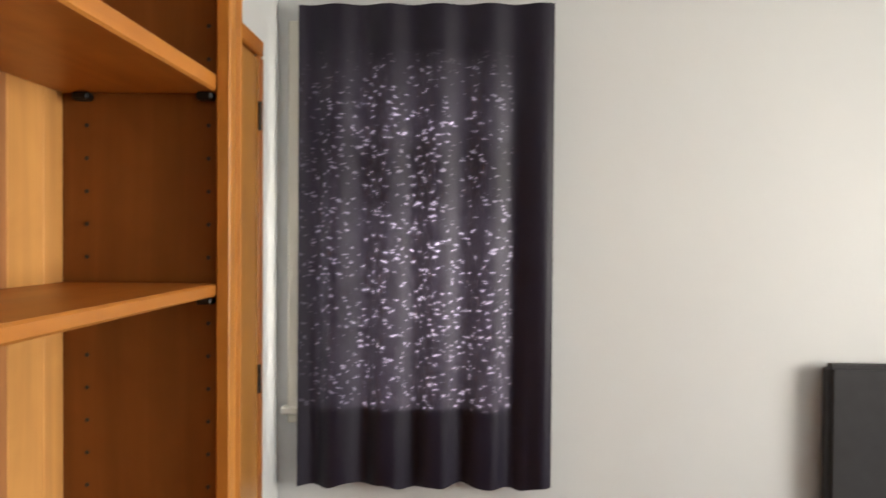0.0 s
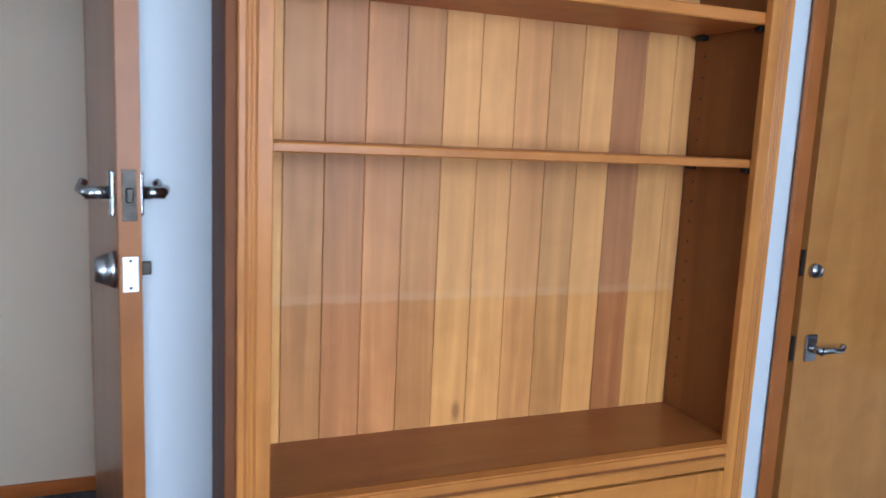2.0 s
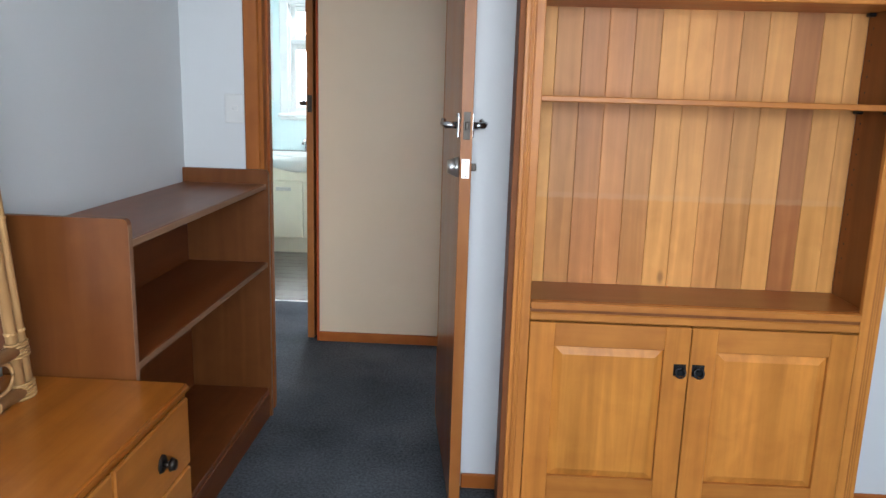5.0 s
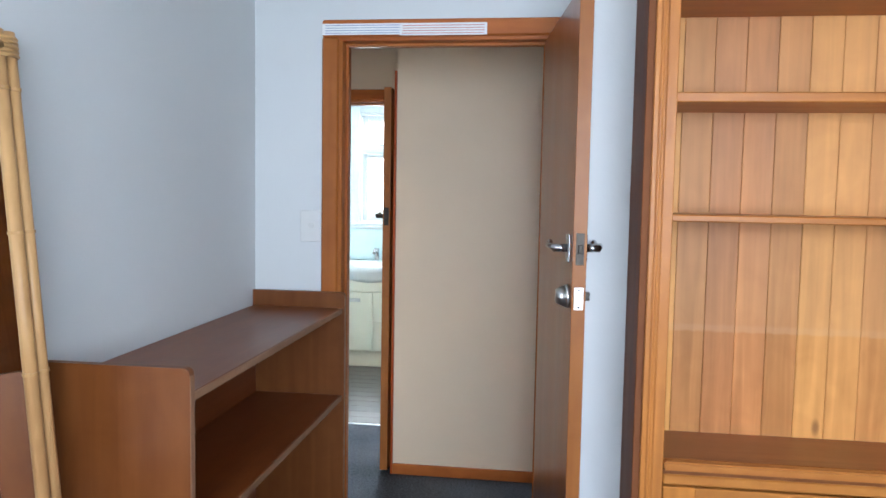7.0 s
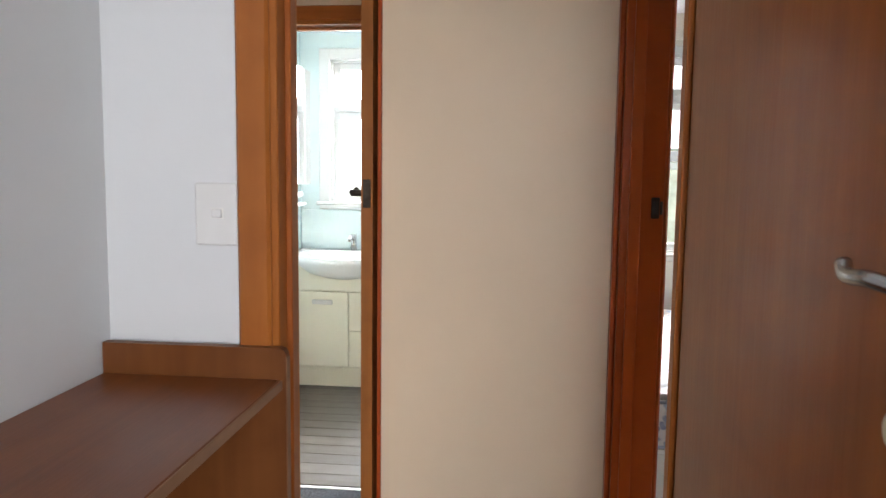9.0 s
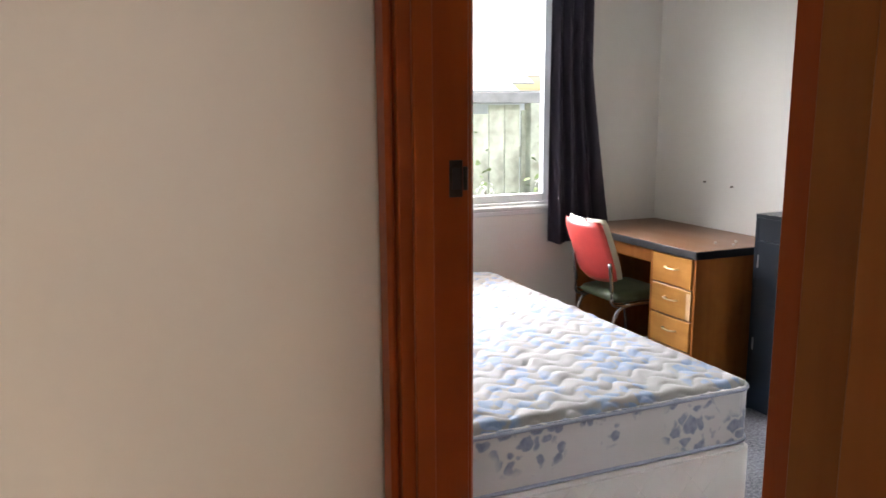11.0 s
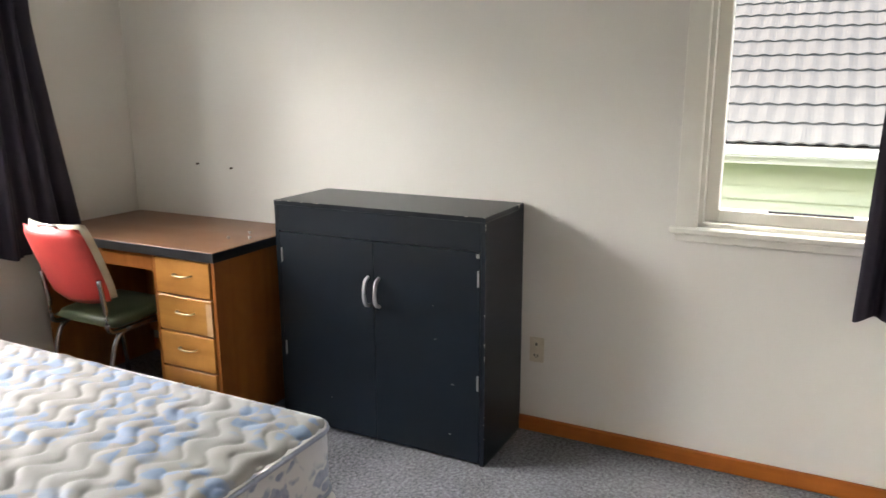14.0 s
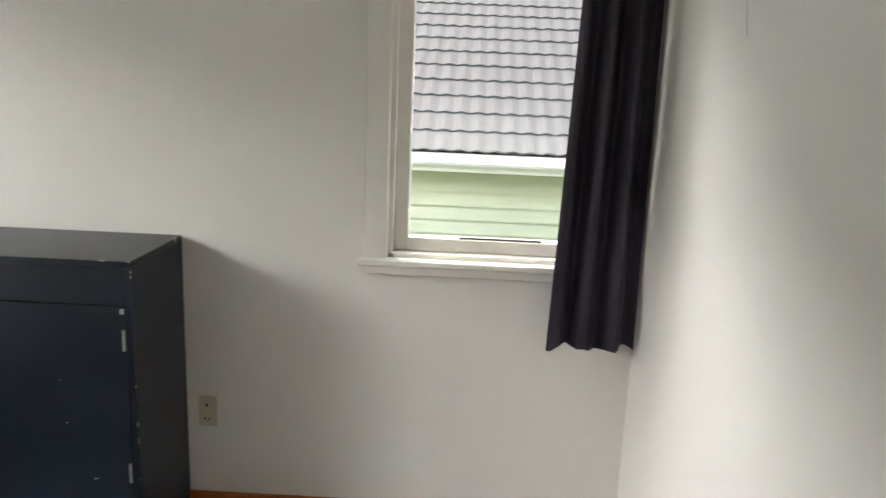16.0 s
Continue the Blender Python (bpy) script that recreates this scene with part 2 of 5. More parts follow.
def curtain_cloth(name, color, specks):
    """Heavy dark cloth; where specks is set, wear in the coating lets small flecks of daylight through, masked to the
    window's lit outline.
    """
    m = bpy.data.materials.new(name)
    m.use_nodes = True
    nt = m.node_tree
    b = nt.nodes["Principled BSDF"]
    tc = nt.nodes.new("ShaderNodeTexCoord")
    n = nt.nodes.new("ShaderNodeTexNoise")
    n.inputs["Scale"].default_value = 300
    nt.links.new(tc.outputs["Object"], n.inputs["Vector"])
    ramp = nt.nodes.new("ShaderNodeValToRGB")
    ramp.color_ramp.elements[0].color = (*[c * 0.7 for c in color], 1)
    ramp.color_ramp.elements[1].color = (*[c * 1.3 for c in color], 1)
    nt.links.new(n.outputs["Fac"], ramp.inputs["Fac"])
    nt.links.new(ramp.outputs["Color"], b.inputs["Base Color"])
    b.inputs["Roughness"].default_value = 0.48
    b.inputs["Specular IOR Level"].default_value = 0.35
    bp = nt.nodes.new("ShaderNodeBump")
    bp.inputs["Strength"].default_value, bp.inputs["Distance"].default_value = 0.15, 0.002
    nt.links.new(n.outputs["Fac"], bp.inputs["Height"])
    nt.links.new(bp.outputs["Normal"], b.inputs["Normal"])
    if specks:
        mp = nt.nodes.new("ShaderNodeMapping")
        mp.inputs["Scale"].default_value = (1, 0.55, 1.25)
        nt.links.new(tc.outputs["Object"], mp.inputs["Vector"])
        warp = nt.nodes.new("ShaderNodeTexNoise")
        warp.inputs["Scale"].default_value = 50
        nt.links.new(mp.outputs[0], warp.inputs["Vector"])
        mixv = nt.nodes.new("ShaderNodeMix")
        mixv.data_type = "VECTOR"
        mixv.inputs["Factor"].default_value = 0.025
        nt.links.new(mp.outputs[0], mixv.inputs[4])
        nt.links.new(warp.outputs["Color"], mixv.inputs[5])
        v = nt.nodes.new("ShaderNodeTexVoronoi")
        v.inputs["Scale"].default_value = 56
        v.inputs["Randomness"].default_value = 1.0
        nt.links.new(mixv.outputs[1], v.inputs["Vector"])
        th = nt.nodes.new("ShaderNodeMapRange")
        th.inputs["From Min"].default_value, th.inputs["From Max"].default_value = 0.36, 0.12
        nt.links.new(v.outputs["Distance"], th.inputs["Value"])
        pick = nt.nodes.new("ShaderNodeMath")
        pick.operation = "GREATER_THAN"
        pick.inputs[1].default_value = 0.12
        sep = nt.nodes.new("ShaderNodeSeparateColor")
        nt.links.new(v.outputs["Color"], sep.inputs[0])
        nt.links.new(sep.outputs[0], pick.inputs[0])
        mul = nt.nodes.new("ShaderNodeMath")
        mul.operation = "MULTIPLY"
        nt.links.new(th.outputs[0], mul.inputs[0])
        nt.links.new(pick.outputs[0], mul.inputs[1])
        # painted backlight: flecks only inside the window's outline, cut at sill, head and casing
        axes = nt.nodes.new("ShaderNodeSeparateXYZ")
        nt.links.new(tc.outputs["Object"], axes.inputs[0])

        def backlit(socket, lo, hi):
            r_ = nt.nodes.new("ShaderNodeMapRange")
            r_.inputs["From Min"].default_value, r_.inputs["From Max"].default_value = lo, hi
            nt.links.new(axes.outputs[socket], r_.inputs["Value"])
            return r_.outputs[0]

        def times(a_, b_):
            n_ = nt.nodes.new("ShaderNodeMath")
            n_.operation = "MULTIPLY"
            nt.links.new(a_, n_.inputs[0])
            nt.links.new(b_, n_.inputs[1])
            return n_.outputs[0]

        patch = times(times(backlit("Z", 0.925, 0.937), backlit("Z", 2.05, 1.97)), backlit("Y", 0.955, 0.965))
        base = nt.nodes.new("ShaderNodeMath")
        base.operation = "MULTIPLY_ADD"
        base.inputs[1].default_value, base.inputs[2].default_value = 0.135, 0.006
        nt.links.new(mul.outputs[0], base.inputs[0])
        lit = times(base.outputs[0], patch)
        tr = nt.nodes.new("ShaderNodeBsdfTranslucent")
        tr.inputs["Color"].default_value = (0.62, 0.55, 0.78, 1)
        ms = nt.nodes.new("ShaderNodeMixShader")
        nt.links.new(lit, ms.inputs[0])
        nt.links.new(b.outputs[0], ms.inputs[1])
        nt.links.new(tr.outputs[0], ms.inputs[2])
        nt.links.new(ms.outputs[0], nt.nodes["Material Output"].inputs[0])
    return m


def ticking(name, ground, print_dark, print_light, scale, amount):
    """Mattress cloth with a printed scatter of flowers."""
    m = bpy.data.materials.new(name)
    m.use_nodes = True
    nt = m.node_tree
    b = nt.nodes["Principled BSDF"]
    tc = nt.nodes.new("ShaderNodeTexCoord")
    warp = nt.nodes.new("ShaderNodeTexNoise")
    warp.inputs["Scale"].default_value = scale * 2.5
    nt.links.new(tc.outputs["Object"], warp.inputs["Vector"])
    mixv = nt.nodes.new("ShaderNodeMix")
    mixv.data_type = "VECTOR"
    mixv.inputs["Factor"].default_value = 0.2 / scale * 2
    nt.links.new(tc.outputs["Object"], mixv.inputs[4])
    nt.links.new(warp.outputs["Color"], mixv.inputs[5])

    def layer(sc, edge0, edge1):
        v = nt.nodes.new("ShaderNodeTexVoronoi")
        v.inputs["Scale"].default_value = sc
        nt.links.new(mixv.outputs[1], v.inputs["Vector"])
        r = nt.nodes.new("ShaderNodeMapRange")
        r.inputs["From Min"].default_value, r.inputs["From Max"].default_value = edge0, edge1
        nt.links.new(v.outputs["Distance"], r.inputs["Value"])
        return r.outputs[0]

    bunch = layer(scale, amount, amount - 0.12)
    petal = layer(scale * 4.4, 0.56, 0.42)
    n = nt.nodes.new("ShaderNodeTexNoise")
    n.inputs["Scale"].default_value, n.inputs["Detail"].default_value = scale * 9, 3
    nt.links.new(tc.outputs["Object"], n.inputs["Vector"])
    mul = nt.nodes.new("ShaderNodeMath")
    mul.operation = "MULTIPLY"
    nt.links.new(bunch, mul.inputs[0])
    nt.links.new(petal, mul.inputs[1])
    pr = nt.nodes.new("ShaderNodeMix")
    pr.data_type = "RGBA"
    pr.inputs[6].default_value, pr.inputs[7].default_value = (*print_dark, 1), (*print_light, 1)
    nt.links.new(n.outputs["Fac"], pr.inputs["Factor"])
    stain = nt.nodes.new("ShaderNodeTexNoise")
    stain.inputs["Scale"].default_value, stain.inputs["Detail"].default_value = 3.0, 4
    nt.links.new(tc.outputs["Object"], stain.inputs["Vector"])
    gr = nt.nodes.new("ShaderNodeValToRGB")
    gr.color_ramp.elements[0].position, gr.color_ramp.elements[1].position = 0.35, 0.65
    gr.color_ramp.elements[0].color = (*[c * f for c, f in zip(ground, (0.93, 0.9, 0.84))], 1)
    gr.color_ramp.elements[1].color = (*ground, 1)
    nt.links.new(stain.outputs["Fac"], gr.inputs["Fac"])
    fin = nt.nodes.new("ShaderNodeMix")
    fin.data_type = "RGBA"
    nt.links.new(mul.outputs[0], fin.inputs["Factor"])
    nt.links.new(gr.outputs[0], fin.inputs[6])
    nt.links.new(pr.outputs[2], fin.inputs[7])
    nt.links.new(fin.outputs[2], b.inputs["Base Color"])
    b.inputs["Roughness"].default_value = 0.6
    b.inputs["Sheen Weight"].default_value = 0.2
    return m


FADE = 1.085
WALL_A = mat("pale_grey_wall_paint", (0.64, 0.655, 0.66), 0.55, vary=0.02, scale=1.5, bump=0.06, bump_scale=60)
WALL_B = mat("warm_white_wall_paint", (0.78, 0.758, 0.70), 0.55, vary=0.025, scale=1.3, bump=0.06, bump_scale=60)
CREAM = mat("cream_hall_paint", (0.70, 0.57, 0.42), 0.5, vary=0.025, scale=1.3, bump=0.05, bump_scale=60)
CEIL = mat("white_ceiling_paint", (0.84, 0.84, 0.82), 0.8, vary=0.02, scale=2, bump=0.08, bump_scale=90)
BATHWALL = mat("bathroom_gloss_paint", (0.66, 0.78, 0.78), 0.3, vary=0.02, scale=2, bump=0.02, bump_scale=60)
FRAMEWHITE = mat("cream_white_gloss_paint", (0.82, 0.80, 0.72), 0.35, vary=0.03, scale=9, bump=0.04, bump_scale=40)
SASHWHITE = mat("white_sash_paint", (0.72, 0.74, 0.73), 0.35, vary=0.03, scale=9, bump=0.04, bump_scale=40)
CARPET_A = carpet("charcoal_blue_carpet", (0.026, 0.030, 0.036), (0.145, 0.156, 0.174), 92)
CARPET_B = carpet("grey_fleck_carpet", (0.06, 0.061, 0.068), (0.34, 0.345, 0.365), 74)
TRIM_Z = wood("stained_trim_upright", (0.42, 0.130, 0.025), "z", 0.42, 0.3)
TRIM_X = wood("stained_trim_x", (0.42, 0.130, 0.025), "x", 0.42, 0.3)
TRIM_Y = wood("stained_trim_y", (0.42, 0.130, 0.025), "y", 0.42, 0.3)
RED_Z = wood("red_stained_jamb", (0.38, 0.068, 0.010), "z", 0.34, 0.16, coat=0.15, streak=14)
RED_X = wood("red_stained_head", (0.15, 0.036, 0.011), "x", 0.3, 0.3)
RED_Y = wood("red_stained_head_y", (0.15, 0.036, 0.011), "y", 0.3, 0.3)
RIMU_Z = wood("rimu_upright", (0.48, 0.184, 0.036), "z", 0.42, 0.45, 0.08)
RIMU_X = wood("rimu_along", (0.48, 0.184, 0.036), "x", 0.42, 0.32, 0.06)
RIMU_TOP = wood("rimu_worktop", (0.30, 0.105, 0.027), "x", 0.28, 0.3, 0.06)
# Darker copy of the rimu: the outer sides' shade is put into the colour.
OUTER_SIDE = wood("rimu_shaded_outer", (0.18, 0.060, 0.015), "z", 0.6, 0.35, 0.05, coat=0.0)
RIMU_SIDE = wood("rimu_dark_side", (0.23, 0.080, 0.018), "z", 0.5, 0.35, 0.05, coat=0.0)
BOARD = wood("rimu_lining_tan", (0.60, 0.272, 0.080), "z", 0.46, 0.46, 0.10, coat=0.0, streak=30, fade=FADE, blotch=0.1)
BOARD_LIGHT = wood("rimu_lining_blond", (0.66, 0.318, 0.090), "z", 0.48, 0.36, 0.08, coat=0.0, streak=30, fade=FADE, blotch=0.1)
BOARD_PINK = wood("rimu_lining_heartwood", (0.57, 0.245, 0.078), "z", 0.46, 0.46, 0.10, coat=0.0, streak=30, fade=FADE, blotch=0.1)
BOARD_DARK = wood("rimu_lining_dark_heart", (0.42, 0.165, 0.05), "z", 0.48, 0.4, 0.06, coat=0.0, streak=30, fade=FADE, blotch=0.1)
PANELWOOD = wood("rimu_panel", (0.56, 0.222, 0.040), "z", 0.36, 0.5, 0.08, coat=0.15)
CLOSET = wood("amber_veneer", (0.44, 0.20, 0.05), "z", 0.28, 0.22, 0.05, streak=10)
LEAF = wood("brown_door_veneer", (0.27, 0.080, 0.016), "z", 0.3, 0.22, 0.05, coat=0.3, streak=34)
LEAFEDGE = wood("door_edge_timber", (0.34, 0.125, 0.030), "z", 0.4, 0.25, 0.05)
LOWSHELF = wood("brown_shelf_boards", (0.175, 0.050, 0.012), "y", 0.33, 0.3, 0.08)
LOWEDGE = wood("rubbed_shelf_edge", (0.27, 0.15, 0.085), "y", 0.5, 0.3, 0.05)
LOWSIDE = wood("brown_shelf_sides", (0.165, 0.055, 0.013), "z", 0.4, 0.3, 0.06)
DRESS_Y = wood("honey_dresser_top", (0.41, 0.138, 0.018), "y", 0.3, 0.35, 0.04, coat=0.35)
DRESS_Z = wood("honey_dresser_front", (0.46, 0.17, 0.028), "y", 0.34, 0.35, 0.06, coat=0.3)
CANE = wood("honey_cane", (0.47, 0.29, 0.125), "z", 0.4, 0.25, 0.1)
DESKWOOD = wood("amber_desk_ply", (0.34, 0.125, 0.03), "z", 0.35, 0.25, 0.05)
DRAWERWOOD = wood("blond_drawer_front", (0.52, 0.25, 0.065), "y", 0.35, 0.22, 0.08)
DRAWERSCAR = wood("worn_bare_veneer", (0.66, 0.44, 0.26), "y", 0.5, 0.2, 0.03)
DESKTOP = wood("brown_laminate", (0.24, 0.125, 0.066), "y", 0.32, 0.12, 0.03, streak=40)
BLACKEDGE = mat("black_edge_strip", (0.012, 0.012, 0.013), 0.4, vary=0.3, scale=30)
NAVY = mat("blue_black_cabinet_paint", (0.0045, 0.0085, 0.0145), 0.32, vary=0.25, scale=3, bump=0.03, bump_scale=150, spec=0.42)
CHIP = mat("bare_chipped_edge", (0.5, 0.48, 0.44), 0.7, vary=0.2, scale=40)
CHROME = mat("worn_chrome", (0.42, 0.42, 0.42), 0.24, 1.0, vary=0.08, scale=30, bump=0.02)
SATIN = mat("satin_nickel", (0.55, 0.54, 0.52), 0.32, 1.0, vary=0.1, scale=30, bump=0.02)
PLATE = mat("pale_steel_plate", (0.75, 0.74, 0.71), 0.4, 0.6, vary=0.08, scale=30)
BRONZE = mat("dark_bronze", (0.05, 0.042, 0.035), 0.38, 0.9, vary=0.3, scale=60, bump=0.08)
IRON = mat("blackened_iron", (0.022, 0.022, 0.024), 0.42, 0.8, vary=0.3, scale=60, bump=0.1)
SILVERPLASTIC = mat("silver_plastic_handle", (0.55, 0.56, 0.58), 0.35, 0.5, vary=0.08, scale=40)
BRASS = mat("dull_brass", (0.62, 0.5, 0.3), 0.3, 1.0, vary=0.12, scale=40)
SWITCH = mat("white_switch_plastic", (0.68, 0.68, 0.665), 0.3, vary=0.02, scale=20, bump=0)
OUTLETP = mat("ivory_outlet_plastic", (0.62, 0.56, 0.43), 0.35, vary=0.05, scale=20, bump=0)
PAPER = mat("printed_paper_strip", (0.8, 0.8, 0.8), 0.7, vary=0.03, scale=20)
INKRED = mat("red_print", (0.55, 0.2, 0.17), 0.7, vary=0.1, scale=50)
INKBLUE = mat("blue_grey_print", (0.3, 0.33, 0.5), 0.7, vary=0.1, scale=50)
PLUM = curtain_cloth("plum_black_curtain", (0.024, 0.018, 0.033), False)
PLUMSPECK = curtain_cloth("worn_plum_curtain", (0.011, 0.0075, 0.020), True)
VINYLRED = mat("coral_red_vinyl", (0.66, 0.075, 0.065), 0.38, vary=0.08, scale=8, bump=0.06, bump_scale=90)
VINYLCREAM = mat("cream_vinyl", (0.62, 0.58, 0.44), 0.42, vary=0.12, scale=10, bump=0.06, bump_scale=90)
VINYLGREEN = mat("olive_vinyl_seat", (0.10, 0.125, 0.065), 0.42, vary=0.2, scale=10, bump=0.06, bump_scale=90)
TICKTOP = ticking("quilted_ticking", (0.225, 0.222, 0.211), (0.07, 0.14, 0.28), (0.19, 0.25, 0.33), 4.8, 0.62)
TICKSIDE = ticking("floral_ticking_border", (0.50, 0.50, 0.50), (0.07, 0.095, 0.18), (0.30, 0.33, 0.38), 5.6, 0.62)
PIPING = mat("grey_blue_piping", (0.26, 0.29, 0.36), 0.5, vary=0.1, scale=60)
BOXCLOTH = mat("cream_quilted_base_cloth", (0.64, 0.62, 0.58), 0.6, vary=0.05, scale=6, bump=0.06, bump_scale=200)
HEADBOARD = mat("charcoal_padded_cloth", (0.022, 0.021, 0.024), 0.75, vary=0.15, scale=20, bump=0.1, bump_scale=260)
CERAMIC = mat("white_ceramic", (0.8, 0.81, 0.81), 0.12, vary=0.01, scale=6, bump=0)
VANITY = mat("cream_vanity_laminate", (0.76, 0.73, 0.60), 0.35, vary=0.02, scale=6, bump=0.01)
VINYLFLOOR = wood("grey_vinyl_plank", (0.15, 0.135, 0.12), "x", 0.42, 0.3, 0.14, coat=0.1)
MIRROR = mat("mirror_silver", (0.86, 0.87, 0.87), 0.015, 1.0, vary=0.0, bump=0)
GLASS = glass("window_glass")
FROST = glass("frosted_glass", 0.45, (0.93, 0.96, 0.96))
ROOFTILE = mat("pale_grey_concrete_tile", (0.115, 0.121, 0.116), 0.75, vary=0.07, scale=5, bump=0.15, bump_scale=70, spread=0.03)
TILEGAP = mat("tile_underlay", (0.09, 0.09, 0.09), 0.9, vary=0.2)
GREENWALL = mat("pale_green_weatherboard", (0.62, 0.655, 0.51), 0.6, vary=0.05, scale=3, spread=0.03)
GUTTER = mat("white_gutter_paint", (0.72, 0.73, 0.68), 0.4, vary=0.05, scale=6)
FENCE = mat("weathered_mossy_fence", (0.31, 0.325, 0.255), 0.85, vary=0.35, scale=7, bump=0.3, bump_scale=60, spread=0.12)
LEAFMAT = mat("shrub_leaf", (0.12, 0.17, 0.055), 0.5, vary=0.4, scale=14, spread=0.2)
PETAL = mat("white_petal", (0.75, 0.75, 0.68), 0.6, vary=0.05, scale=20)
BEAMGREY = mat("silvered_grey_timber", (0.17, 0.17, 0.165), 0.85, vary=0.25, scale=9, bump=0.2, bump_scale=60)
GRASS = mat("lawn_grass", (0.07, 0.11, 0.03), 0.9, vary=0.35, scale=4, bump=0.4, bump_scale=120)
FARWALL = mat("grey_white_siding", (0.52, 0.53, 0.53), 0.6, vary=0.04, scale=3, spread=0.03)
STEMWOOD = mat("shrub_stem", (0.12, 0.09, 0.055), 0.8, vary=0.25, scale=20)
CRACK = mat("grey_plaster_crack", (0.42, 0.41, 0.39), 0.8, vary=0.1)
NAIL = mat("rusty_nail", (0.12, 0.09, 0.07), 0.6, 0.6, vary=0.2, scale=100)
CABLE = mat("black_rubber", (0.015, 0.015, 0.016), 0.5, vary=0.2, scale=40)

# ---- building helpers ----


def box(bm, x0, x1, y0, y1, z0, z1, bevel=0.0, seg=1):
    """Add a box to bm, its edges rounded by bevel."""
    x0, x1, y0, y1, z0, z1 = min(x0, x1), max(x0, x1), min(y0, y1), max(y0, y1), min(z0, z1), max(z0, z1)
    m = Matrix.Translation(((x0 + x1) / 2, (y0 + y1) / 2, (z0 + z1) / 2)) @ Matrix.Diagonal((x1 - x0, y1 - y0, z1 - z0, 1))
    r = bmesh.ops.create_cube(bm, size=1, matrix=m)
    if bevel:
        edges = list({e for v in r["verts"] for e in v.link_edges})
        bmesh.ops.bevel(bm, geom=edges, offset=bevel, segments=seg, affect="EDGES", clamp_overlap=True)
    return bm


def boxes(*specs, bevel=0.0, seg=1):
    bm = bmesh.new()
    for s in specs:
        box(bm, *s, bevel=bevel, seg=seg)
    return bm


def rod(bm, a, b, r, r2=None, seg=12):
    """Add a round bar from a to b."""
    a, b = Vector(a), Vector(b)
    d = b - a
    m = Matrix.Translation((a + b) / 2) @ d.to_track_quat("Z", "Y").to_matrix().to_4x4()
    bmesh.ops.create_cone(bm, cap_ends=True, segments=seg, radius1=r, radius2=r if r2 is None else r2, depth=d.length, matrix=m)
    return bm


def tube(bm, pts, r, seg=8):
    """Add a bent bar through pts."""
    pts = [Vector(p) for p in pts]
    rings = []
    for i, p in enumerate(pts):
        t = (pts[min(i + 1, len(pts) - 1)] - pts[max(i - 1, 0)]).normalized()
        q = t.to_track_quat("Z", "Y")
        rings.append([bm.verts.new(p + q @ Vector((r * math.cos(2 * math.pi * k / seg), r * math.sin(2 * math.pi * k / seg), 0))) for k in range(seg)])
    for r0, r1 in zip(rings, rings[1:]):
        for k in range(seg):
            bm.faces.new((r0[k], r0[(k + 1) % seg], r1[(k + 1) % seg], r1[k]))
    bm.faces.new(list(reversed(rings[0])))
    bm.faces.new(rings[-1])
    return bm


def smooth_path(pts, n=6):
    """Points of a Catmull-Rom curve through pts."""
    p = [Vector(q) for q in pts]
    p = [2 * p[0] - p[1]] + p + [2 * p[-1] - p[-2]]
    out = []
    for i in range(1, len(p) - 2):
        for k in range(n):
            t = k / n
            a, b, c, d = p[i - 1], p[i], p[i + 1], p[i + 2]
            out.append(0.5 * (2 * b + (c - a) * t + (2 * a - 5 * b + 4 * c - d) * t * t + (3 * b - a - 3 * c + d) * t ** 3))
    return out + [p[-2]]


def link(name, bm, material, smooth=False):
    me = bpy.data.meshes.new(name)
    bmesh.ops.recalc_face_normals(bm, faces=bm.faces)
    bm.to_mesh(me)
    bm.free()
    me.materials.append(material)
    if smooth:
        for p in me.polygons:
            p.use_smooth = True
    return new(name, me)


def part(name, bm, material, parent, label="", smooth=False):
    ob = link(name, bm, material, smooth)
    ob.parent = parent
    if label:
        tagged(ob, label)
    return ob


def thing(name, m, label, category, group=""):
    ob = new(name)
    ob.empty_display_size = 0.1
    ob.matrix_world = m
    return tagged(ob, label, category, group)


def solid(name, bm, material, label, category, smooth=False):
    return tagged(link(name, bm, material, smooth), label, category)


def setting(name, bm, material, label, category):
    return tagged(link(name, bm, material), label, category, kind="structure")


H = 2.40

# ---- floors, ceilings, walls ----
setting("floor_bedroom_south", boxes((-1.06, 2.9, -1.98, 2.30, -0.12, 0)), CARPET_A, "charcoal blue cut-pile carpet", "floor")
setting("floor_hall", boxes((-1.62, 0.205, 2.30, 4.02, -0.12, 0)), CARPET_A, "charcoal blue carpet running through the hall", "floor")
setting("floor_bedroom_north", boxes((0.205, 2.9, 2.30, 6.0, -0.12, 0)), CARPET_B, "grey flecked loop carpet", "floor")
setting("floor_closet", boxes((0.205, 2.9, 1.71, 2.20, 0.001, 0.006)), CARPET_A, "carpet inside the closet", "floor")
bath_floor = setting("floor_bathroom", boxes((-1.75, 0.205, 4.02, 6.0, -0.12, -0.006)), VINYLFLOOR, "grey wood-look vinyl plank floor", "floor")
setting("threshold", boxes((-1.45, -0.62, 4.012, 4.032, -0.004, 0.004), bevel=0.002), PLATE, "pale metal threshold strip under the bathroom door", "threshold")
setting("ceiling", boxes((-1.75, 2.9, -1.98, 6.0, H, H + 0.1)), CEIL, "plain white ceiling", "ceiling")

